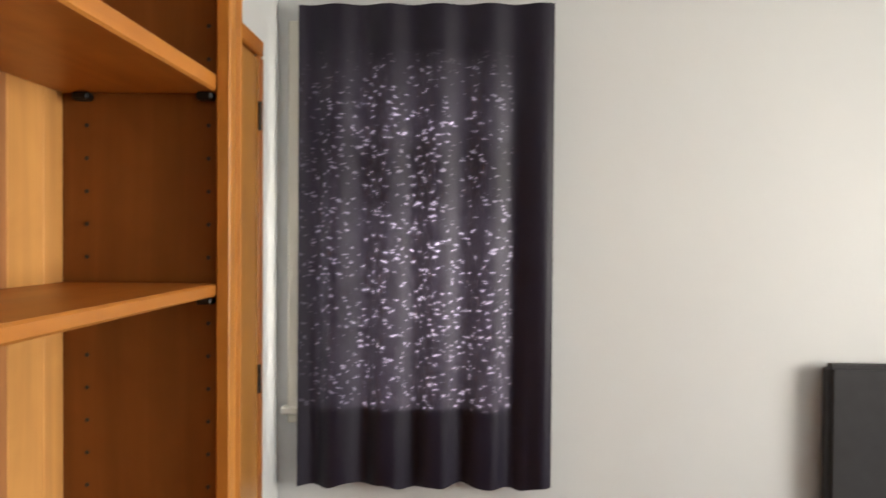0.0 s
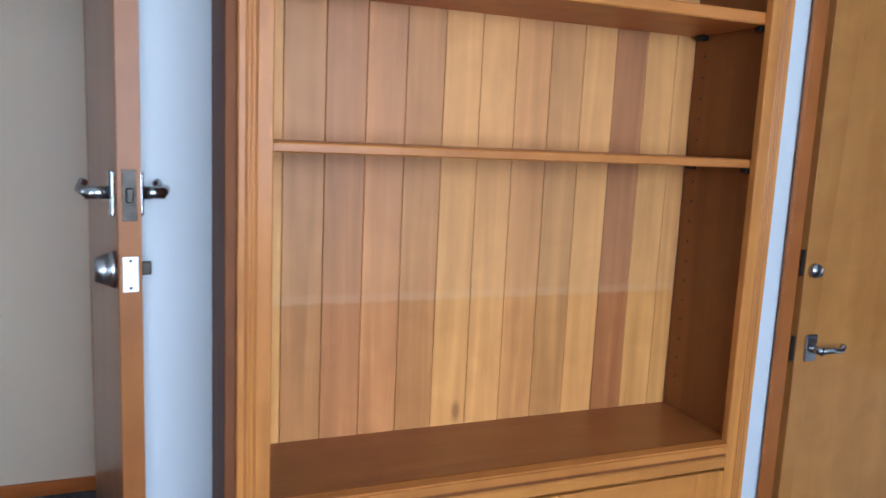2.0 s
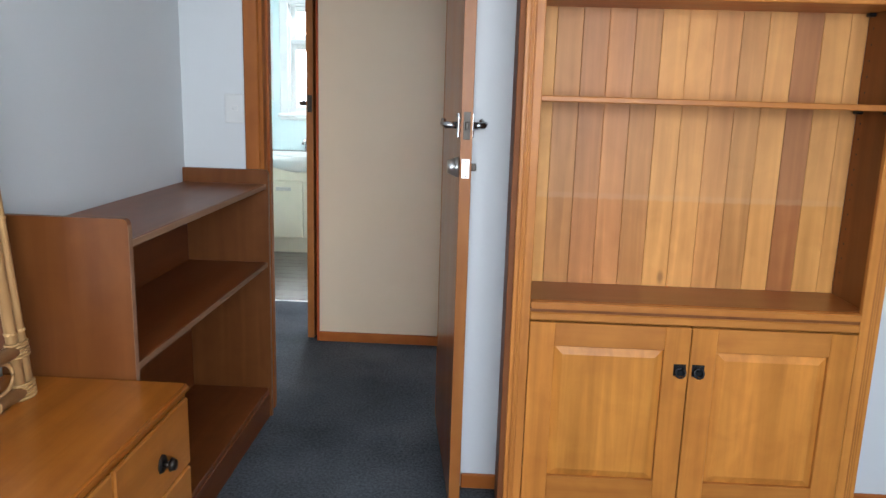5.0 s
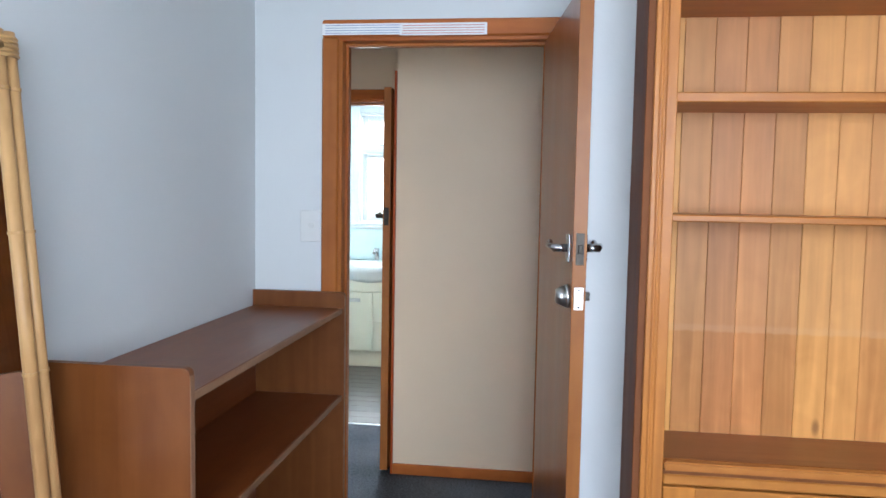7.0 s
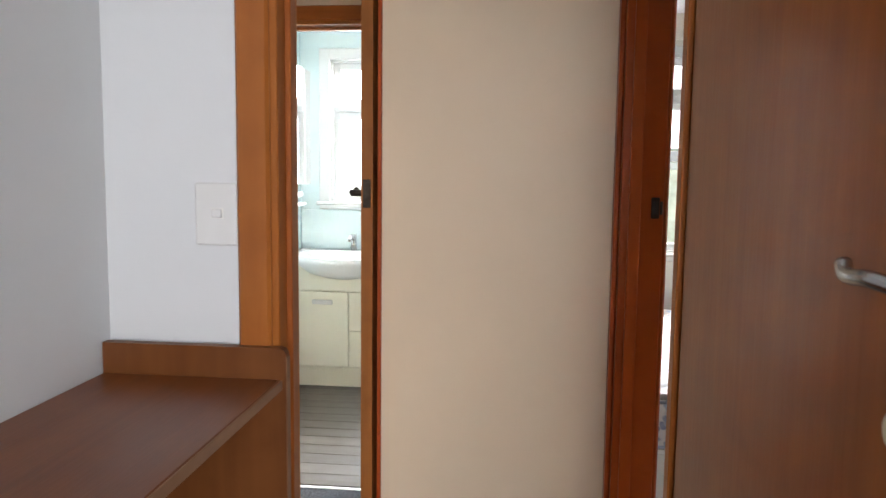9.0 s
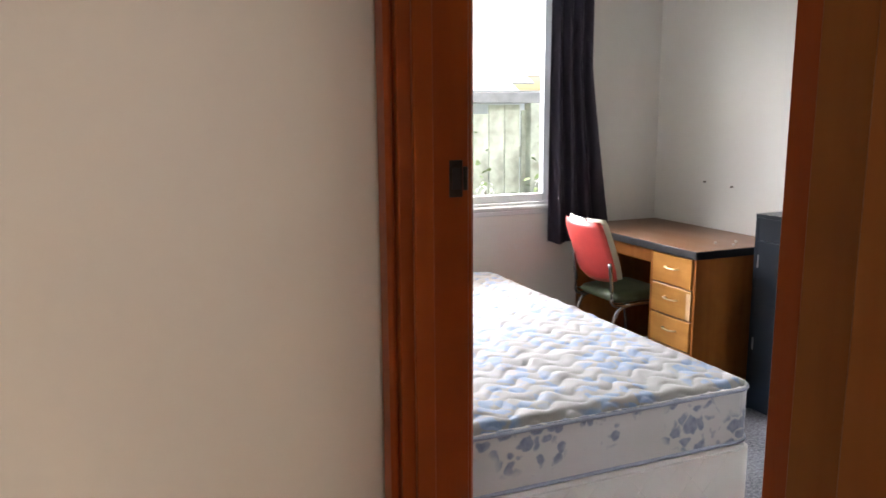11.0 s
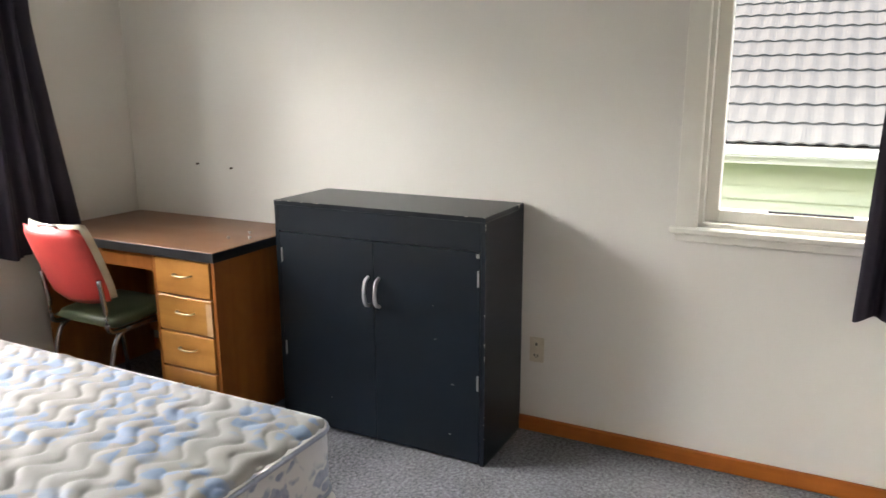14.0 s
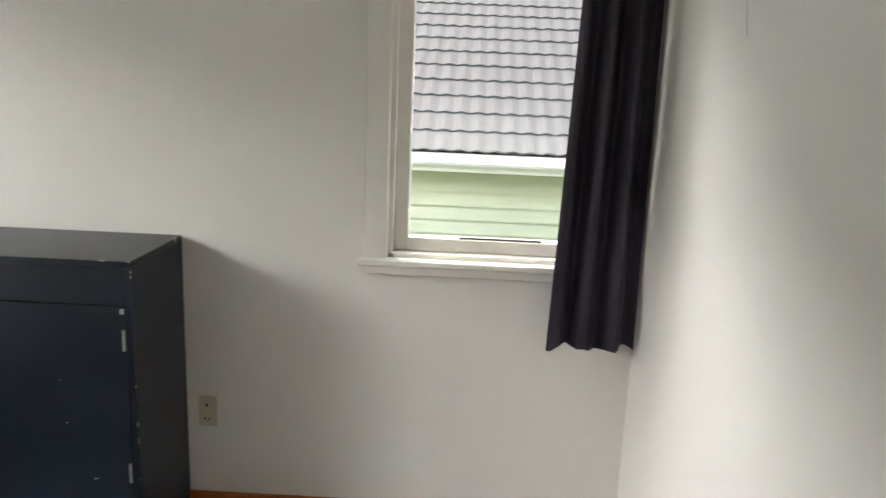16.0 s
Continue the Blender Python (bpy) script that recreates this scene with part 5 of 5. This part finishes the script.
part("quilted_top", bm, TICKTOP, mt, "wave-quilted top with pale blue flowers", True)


def outline(z, r, grow):
    pts = []
    x0, x1, y0, y1 = MX0 - grow, MX1 + grow + 0.003, MY0 - grow - 0.004, MY1 + grow
    for cx, cy, a0 in ((x1 - r, y1 - r, 0), (x0 + r, y1 - r, 90), (x0 + r, y0 + r, 180), (x1 - r, y0 + r, 270)):
        for k in range(8):
            a = radians(a0 + 90 * k / 7)
            pts.append((cx + r * math.cos(a), cy + r * math.sin(a), z))
    return pts + pts[:1]


for z in (0.517, 0.340):
    part("piping", tube(bmesh.new(), outline(z, 0.072, 0.001), 0.0065, 8), PIPING, mt, "grey-blue corded piping", True)
tagged(mt, "quilted double mattress with blue floral print, bare and slightly stained")

# ---- desk ----
dk = thing("desk", Matrix.Diagonal((1, 1, 1.022, 1)), "amber timber desk with a brown top and three brass-handled drawers", "desk")
TX0, TX1, TY0, TY1 = 2.165, 2.765, 4.775, 5.845
part("desktop", boxes((TX0 + 0.004, TX1, TY0 + 0.004, TY1, 0.704, 0.744), bevel=0.002), DESKTOP, dk)
part("edge_strip", boxes((TX0, TX0 + 0.004, TY0, TY1, 0.705, 0.742), bevel=0.001), BLACKEDGE, dk, "black edge banding")
part("edge_strip", boxes((TX0 + 0.004, TX1, TY0, TY0 + 0.004, 0.705, 0.742), bevel=0.001), BLACKEDGE, dk, "black edge banding")
PX = 2.185
part("side_panel", boxes((PX, TX1 - 0.01, 4.792, 4.81, 0.0, 0.703), bevel=0.001), DESKWOOD, dk)
part("side_panel", boxes((PX, TX1 - 0.01, 5.115, 5.131, 0.0, 0.703), bevel=0.001), DESKWOOD, dk)
part("side_panel", boxes((PX, TX1 - 0.01, 5.815, 5.833, 0.0, 0.703), bevel=0.001), DESKWOOD, dk)
part("back_panel", boxes((TX1 - 0.03, TX1 - 0.011, 4.811, 5.814, 0.12, 0.703)), DESKWOOD, dk)
part("apron", boxes((PX, PX + 0.018, 5.132, 5.814, 0.635, 0.703), bevel=0.001), DESKWOOD, dk)
part("pedestal_base", boxes((PX + 0.01, TX1 - 0.04, 4.811, 5.114, 0.0, 0.08)), DESKWOOD, dk)
# Black sheet behind the drawer fronts imitates the dark inside the pedestal.
part("pedestal_back", boxes((PX + 0.03, PX + 0.034, 4.811, 5.114, 0.08, 0.703)), CABLE, dk)
for k in range(4):
    zt = 0.697 - k * 0.153
    d = part("drawer", boxes((PX - 0.006, PX + 0.014, 4.815, 5.11, zt - 0.146, zt), bevel=0.003), DRAWERWOOD, dk)
    if k == 1:
        part("bare_patch", boxes((PX - 0.0066, PX - 0.0055, 4.8155, 4.845, zt - 0.143, zt - 0.012)), DRAWERSCAR, d, "lifted veneer showing pale wood")
    bm = bmesh.new()
    zc, yc = zt - 0.06, 4.955
    tube(bm, smooth_path([(PX - 0.006, yc - 0.045, zc), (PX - 0.024, yc - 0.04, zc), (PX - 0.028, yc, zc - 0.003), (PX - 0.024, yc + 0.04, zc), (PX - 0.006, yc + 0.045, zc)], 5), 0.004, 8)
    part("bail_handle", bm, BRASS, d, "thin pale brass handle", True)
for x, y in ((2.44, 4.83), (2.40, 4.91), (2.52, 4.90)):
    bm = bmesh.new()
    rod(bm, (x, y, 0.7606), (x, y, 0.7694), 0.004, seg=8)
    rod(bm, (x, y, 0.7684), (x, y, 0.7734), 0.008, 0.006, 10)
    tagged(solid("screw", bm, SATIN, "small loose screw standing on the desktop", "screw"), group="screws on the desk")

# ---- chair ----
ch = thing("desk_chair", pose(2.175, 5.43, 0, 0, 0, 0), "retro chair with coral-red vinyl back and chrome legs", "chair")


def pad(name, w, h, t, m, material, label, bow=0.0, round_=0.06, parent=ch):
    """A soft cushion in the local yz plane, bowed towards -x."""
    bm = bmesh.new()
    nu, nv = 14, 10
    for side in (0, 1):
        g = []
        for j in range(nv + 1):
            row = []
            for i in range(nu + 1):
                u, v = i / nu * 2 - 1, j / nv * 2 - 1
                k = 1 - round_ * abs(v) ** 3 * 1.6
                ku = 1 - round_ * abs(u) ** 3 * 0.9
                edge = max(abs(u), abs(v))
                th = t / 2 * (1 - edge ** 6) ** 0.5 if edge < 1 else 0
                x = -bow * (u * u) * -1 + (th if side else -th)
                row.append(bm.verts.new(m @ Vector((x, u * w / 2 * k, v * h / 2 * ku))))
            g.append(row)
        for r0, r1 in zip(g, g[1:]):
            for i in range(nu):
                bm.faces.new((r0[i], r0[i + 1], r1[i + 1], r1[i]))
    bmesh.ops.remove_doubles(bm, verts=bm.verts, dist=0.0005)
    return part(name, bm, material, parent, label, True)


tilt = pose(-0.185, 0.0, 0.70, 0, -20, 0)
back = pad("backrest", 0.37, 0.36, 0.035, tilt @ pose(-0.012, 0, -0.02), VINYLRED, "coral-red vinyl back cover", 0.035)
pad("front_cushion", 0.375, 0.365, 0.065, tilt @ pose(0.02, 0, -0.02), VINYLCREAM, "cream vinyl front cushion", 0.035)
bm = bmesh.new()
tube(bm, smooth_path([tilt @ Vector((0.02, -0.05, 0.14)), tilt @ Vector((0.01, -0.045, 0.163)), tilt @ Vector((0.005, 0.045, 0.163)), tilt @ Vector((0.02, 0.05, 0.14))], 4), 0.006, 8)
part("carry_handle", bm, CHROME, ch, "small chrome pull on the back", True)
pad("seat", 0.40, 0.37, 0.06, pose(0.055, 0, 0.435, 0, 88, 0), VINYLGREEN, "olive green vinyl seat")
for s in (-1, 1):
    y = s * 0.175
    bm = bmesh.new()
    tube(bm, smooth_path([(-0.155, y, 0.63), (-0.138, y, 0.50), (-0.13, y, 0.41), (-0.05, y, 0.395), (0.10, y, 0.395)], 5), 0.0105, 10)
    part("back_tube", bm, CHROME, ch, "chrome tube", True)
    bm = bmesh.new()
    tube(bm, smooth_path([(0.12, y, 0.40), (-0.02, y, 0.395), (-0.10, y, 0.36), (-0.15, y, 0.20), (-0.20, y, 0.008)], 5), 0.0105, 10)
    part("rear_leg", bm, CHROME, ch, "chrome tube leg", True)
    bm = bmesh.new()
    tube(bm, smooth_path([(-0.05, y, 0.398), (0.12, y, 0.39), (0.19, y, 0.34), (0.215, y, 0.18), (0.23, y, 0.008)], 5), 0.0105, 10)
    part("front_leg", bm, CHROME, ch, "chrome tube leg", True)

# ---- black cupboard ----
bk = thing("cupboard", pose(0, 0, 0), "blue-black painted two-door cupboard with chipped edges and silver handles", "cupboard")
CX0, CX1, CY0, CY1, CH = 2.398, 2.765, 3.728, 4.655, 0.946
part("side", boxes((CX0, CX1, CY0, CY0 + 0.018, 0, CH - 0.019), bevel=0.001), NAVY, bk)
part("side", boxes((CX0, CX1, CY1 - 0.018, CY1, 0, CH - 0.019), bevel=0.001), NAVY, bk)
part("top", boxes((CX0 - 0.002, CX1, CY0, CY1, CH - 0.0185, CH), bevel=0.0015), NAVY, bk)
part("fascia", boxes((CX0, CX0 + 0.018, CY0 + 0.0185, CY1 - 0.0185, 0.823, CH - 0.019), bevel=0.001), NAVY, bk)
part("back", boxes((CX1 - 0.012, CX1 - 0.002, CY0 + 0.0185, CY1 - 0.0185, 0.0, CH - 0.02)), NAVY, bk)
part("floor_panel", boxes((CX0 + 0.02, CX1 - 0.013, CY0 + 0.0185, CY1 - 0.0185, 0.0, 0.04)), NAVY, bk)
ymid = (CY0 + CY1) / 2
for y0, y1, hy, hinge in ((CY0 + 0.02, ymid - 0.001, ymid - 0.024, CY0 + 0.022), (ymid + 0.001, CY1 - 0.02, ymid + 0.024, CY1 - 0.034)):
    d = part("door", boxes((CX0 - 0.002, CX0 + 0.016, y0, y1, 0.012, 0.820), bevel=0.0008), NAVY, bk)
    bm = bmesh.new()
    tube(bm, smooth_path([(CX0 - 0.002, hy, 0.678), (CX0 - 0.026, hy, 0.665), (CX0 - 0.036, hy, 0.622), (CX0 - 0.026, hy, 0.579), (CX0 - 0.002, hy, 0.566)], 6), 0.0075, 10)
    part("bow_handle", bm, SILVERPLASTIC, d, "silver bow handle", True)
    for z in (0.725, 0.33):
        part("hinge", boxes((CX0 - 0.0045, CX0 - 0.002, hinge, hinge + 0.008, z - 0.030, z + 0.030), bevel=0.0008), SATIN, d, "thin metal hinge leaf")
rnd = random.Random(11)
bm = bmesh.new()
for k in range(11):
    z = rnd.uniform(0.03, CH - 0.03)
    h = rnd.uniform(0.002, 0.009)
    box(bm, CX0 - 0.0008, CX0 + rnd.uniform(0.0006, 0.002), CY0 - 0.0008, CY0 + rnd.uniform(0.0006, 0.002), z, z + h)
for k in range(8):
    y = rnd.uniform(CY0, CY1)
    box(bm, CX0 - 0.0026, CX0 + 0.001, y, y + rnd.uniform(0.004, 0.02), CH - 0.0012, CH + 0.0004)
box(bm, CX1 - 0.06, CX1 - 0.045, CY0 - 0.0006, CY0 + 0.008, CH - 0.012, CH + 0.0005)
box(bm, CX0 - 0.0024, CX0, CY0 + 0.022, CY0 + 0.034, 0.80, 0.815)
for k in range(5):
    y, z = rnd.uniform(CY0 + 0.05, CY1 - 0.05), rnd.uniform(0.06, 0.8)
    box(bm, CX0 - 0.0024, CX0, y, y + rnd.uniform(0.002, 0.012), z, z + 0.002)
tagged(part("chipped_paint", bm, CHIP, bk, "small chips of bare board along the edges"), kind="stuff")

# ---- wall fittings ----
ot = thing("power_outlet", pose(2.775, 3.663, 0.352), "ivory double wall socket with switches", "power outlet")
part("plate", boxes((-0.008, 0, -0.03, 0.03, -0.052, 0.052), bevel=0.003), OUTLETP, ot)
for z in (0.026, -0.02):
    part("socket", boxes((-0.0115, -0.008, -0.018, 0.018, z - 0.016, z + 0.016), bevel=0.002), OUTLETP, ot)
for y0, y1, z0, z1 in ((-0.009, -0.004, -0.026, -0.016), (0.004, 0.009, -0.026, -0.016), (-0.002, 0.002, -0.034, -0.029), (-0.004, 0.004, 0.02, 0.032)):
    part("pin_hole", boxes((-0.0122, -0.0114, y0, y1, z0, z1)), CABLE, ot)
for y, z in ((5.422, 1.018), (5.21, 1.006)):
    bm = bmesh.new()
    rod(bm, (2.775, y, z), (2.762, y, z), 0.004, seg=8)
    rod(bm, (2.764, y, z), (2.761, y, z), 0.0055, seg=10)
    tagged(solid("wall_nail", bm, NAIL, "small rusty nail in the wall", "nail"), group="nails in the wall")
bm = bmesh.new()
tube(bm, smooth_path([(2.12, 2.2925, 1.72), (2.11, 2.2925, 1.66), (2.10, 2.2925, 1.60), (2.085, 2.2925, 1.56)], 6), 0.0006, 5)
setting("wall_crack", bm, CRACK, "hairline crack in the plaster", "crack")

# ---- outside ----
setting("ground", boxes((-400, 400, -400, 400, -1.75, -1.6)), GRASS, "grass around the house", "ground")
house = thing("neighbour_house", pose(6.9, 2.0, 0.21), "pale green weatherboard house under a grey concrete tile roof", "house")
part("wall", boxes((0.5, 7.5, -7, 9, -1.82, 0.55)), GREENWALL, house)
for k in range(17):
    z = 0.52 - k * 0.13
    bm = bmesh.new()
    v = [bm.verts.new(p) for p in ((0.445, -7, z - 0.13), (0.445, 9, z - 0.13), (0.488, 9, z), (0.488, -7, z), (0.5, -7, z - 0.13), (0.5, 9, z - 0.13))]
    bm.faces.new(v[:4])
    bm.faces.new((v[0], v[4], v[5], v[1]))
    part("weatherboard", bm, GREENWALL, house)
part("soffit", boxes((0.0, 0.5, -7.2, 9.2, 0.55, 0.565)), GUTTER, house)
part("fascia", boxes((-0.02, 0.0, -7.2, 9.2, 0.50, 0.66), bevel=0.004), GUTTER, house, "pale fascia board")
part("gutter", boxes((-0.13, -0.02, -7.2, 9.2, 0.565, 0.655), bevel=0.02, seg=3), GUTTER, house, "white half-round gutter")
PITCH = radians(27)
ux, uz = math.cos(PITCH), math.sin(PITCH)
part("roof_deck", boxes((0, 5.7, -7.2, 9.2, -0.02, 0.0)), TILEGAP, house).matrix_local = pose(0, 0, 0.665, 0, -27, 0)
COURSE, TW = 0.325, 0.30


def tile_mesh(n=12):
    bm = bmesh.new()
    rows = []
    for s, lift, w in ((0.0, 0.030, 0.008), (0.05, 0.028, 0.006), (COURSE + 0.05, 0.010, 0.004)):
        rows.append([bm.verts.new((s, TW * i / n, lift + w * math.cos(4 * math.pi * i / n))) for i in range(n + 1)])
    rows.insert(0, [bm.verts.new((0.0, TW * i / n, 0.008 * math.cos(4 * math.pi * i / n) + 0.016)) for i in range(n + 1)])
    for r0, r1 in zip(rows, rows[1:]):
        for i in range(n):
            bm.faces.new((r0[i], r0[i + 1], r1[i + 1], r1[i]))
    me = bpy.data.meshes.new("roof_tile")
    bm.to_mesh(me)
    bm.free()
    me.materials.append(ROOFTILE)
    return me


TILE = tile_mesh()
deck = pose(-0.05, 0, 0.665, 0, -27, 0)
near_cols = range(-2, 17)
rest = bmesh.new()
for r in range(17):
    for c in range(-23, 30):
        m = deck @ Matrix.Translation((r * COURSE, c * TW + 0.002, 0.002))
        if c in near_cols and r < 15:
            o = new("roof_tile", TILE)
            o.parent = house
            o.matrix_local = m
        else:
            n0 = len(rest.verts)
            vs = [rest.verts.new(m @ v.co) for v in TILE.vertices]
            for p in TILE.polygons:
                rest.faces.new([vs[i] for i in p.vertices])
tagged(part("far_tiles", rest, ROOFTILE, house), kind="stuff")

# garden behind the north window
fence = thing("garden_fence", pose(0, 7.7, -0.1), "weathered mossy paling fence", "fence")
rnd = random.Random(5)
pal = []
for k in range(3):
    pal.append(boxes((-0.07, 0.07, -0.011, 0.011, -1.5, 1.50 + 0.03 * k), bevel=0.003))
meshes = []
for b_ in pal:
    me = bpy.data.meshes.new("paling")
    b_.to_mesh(me)
    b_.free()
    me.materials.append(FENCE)
    meshes.append(me)
for k in range(70):
    o = new("paling", rnd.choice(meshes))
    o.parent = fence
    o.matrix_local = pose(-3.5 + k * 0.148, rnd.uniform(-0.004, 0.004), rnd.uniform(-0.03, 0.03), rnd.uniform(-0.8, 0.8), rnd.uniform(-0.8, 0.8), 0)
for z in (0.1, 1.15):
    part("rail", boxes((-3.6, 7.0, 0.012, 0.06, z, z + 0.09), bevel=0.004), FENCE, fence)
for k in range(5):
    part("post", boxes((-3.4 + k * 2.3, -3.3 + k * 2.3, 0.06, 0.16, -1.5, 1.5), bevel=0.006), FENCE, fence)
part("beam", boxes((-3.6, 3.02, -0.09, 0.07, 1.60, 1.69), bevel=0.006), BEAMGREY, fence, "heavy grey capping beam")
part("beam_post", boxes((2.84, 2.96, -0.10, 0.02, -1.5, 1.60), bevel=0.006), FENCE, fence)

LEAFME = bpy.data.meshes.new("leaf")
lb = bmesh.new()
lv = [lb.verts.new(p) for p in ((0, 0, 0), (0.022, 0.03, 0.006), (0.016, 0.062, 0.002), (0, 0.085, -0.008), (-0.016, 0.062, 0.002), (-0.022, 0.03, 0.006))]
lb.faces.new(lv)
lb.to_mesh(LEAFME)
lb.free()


def shrub(x, y, z, w, h, seed, flowers):
    r = random.Random(seed)
    root = thing("shrub", pose(x, y, z), "leafy green garden shrub with pale flowers" if flowers else "leafy green garden shrub", "shrub", "shrubs along the fence")
    bm = bmesh.new()
    tips = []
    for k in range(9):
        a, l = r.uniform(0, 6.28), r.uniform(0.5, 1.0)
        p = [(0, 0, 0), (w * 0.18 * math.cos(a), w * 0.18 * math.sin(a), h * 0.35 * l), (w * 0.42 * math.cos(a) * l, w * 0.42 * math.sin(a) * l, h * 0.8 * l)]
        sp = smooth_path(p, 4)
        tube(bm, sp, 0.008, 5)
        tips += sp[2:]
    part("stems", bm, STEMWOOD, root)
    bm, fl = bmesh.new(), bmesh.new()
    for k in range(1100):
        t = r.choice(tips)
        p = t + Vector((r.gauss(0, 0.11 * w), r.gauss(0, 0.11 * w), r.gauss(0.02, 0.1 * h)))
        if p.z < 0.03:
            continue
        m = Matrix.Translation(p) @ Euler((r.uniform(-0.9, 0.9), r.uniform(-0.9, 0.9), r.uniform(0, 6.28))).to_matrix().to_4x4() @ Matrix.Scale(r.uniform(0.6, 1.25), 4)
        tgt = fl if flowers and r.random() < flowers else bm
        s = 0.6 if tgt is fl else 1
        vs = [tgt.verts.new(m @ (v.co * s)) for v in LEAFME.vertices]
        tgt.faces.new(vs)
    heads = sorted(tips, key=lambda q: -q.z)[:10] if flowers else []
    for c in heads:
        for k in range(34):
            d = Vector((r.gauss(0, 1), r.gauss(0, 1), r.gauss(0, 1))).normalized() * 0.075
            m = Matrix.Translation(c + d) @ d.to_track_quat("Z", "Y").to_matrix().to_4x4() @ Matrix.Scale(r.uniform(0.35, 0.5), 4)
            fl.faces.new([fl.verts.new(m @ v.co) for v in LEAFME.vertices])
    tagged(part("foliage", bm, LEAFMAT, root), kind="stuff")
    if flowers:
        tagged(part("blossom", fl, PETAL, root), kind="stuff")


for k, (x, y, w, h, f) in enumerate(((2.2, 7.2, 0.9, 2.3, 0.3), (2.95, 7.15, 0.9, 2.55, 0.3), (3.7, 7.2, 0.9, 2.2, 0.1), (1.3, 7.2, 0.9, 2.2, 0.2), (0.3, 7.1, 1.0, 2.3, 0.0), (2.6, 7.35, 0.7, 3.1, 0.1))):
    shrub(x, y, -1.6, w, h, 20 + k, f)
far = thing("far_house", pose(4.5, 13.0, -1.6), "pale horizontal-board house with a grey roof beyond the fence", "house")
part("wall", boxes((-6, 7, 0.0, 6, 0, 3.4)), FARWALL, far)
for k in range(13):
    part("weatherboard", boxes((-6, 7, -0.03, -0.001, 0.6 + k * 0.2, 0.79 + k * 0.2), bevel=0.006), FARWALL, far)
for k in range(16):
    o = part("roof_course", boxes((-6.5, 0.8 + 0.42 * k, 0, 0.36, 0, 0.025), bevel=0.006), FARWALL, far)
    o.matrix_local = pose(0, -0.6 + k * 0.30, 3.35 + k * 0.135, 26, 0, 0)


# bathroom vinyl planks
PLANK = bpy.data.meshes.new("plank")
b_ = boxes((-0.448, 0.448, -0.0585, 0.0585, -0.006, 0.0), bevel=0.001)
b_.to_mesh(PLANK)
b_.free()
PLANK.materials.append(VINYLFLOOR)
rnd = random.Random(3)
for r in range(15):
    for c in range(2):
        o = new("plank", PLANK)
        o.parent = bath_floor
        o.location = (-1.62 + 0.45 + c * 0.9 + (0.02 if r % 2 else 0.0), 4.05 + 0.06 + r * 0.12, 0.0)
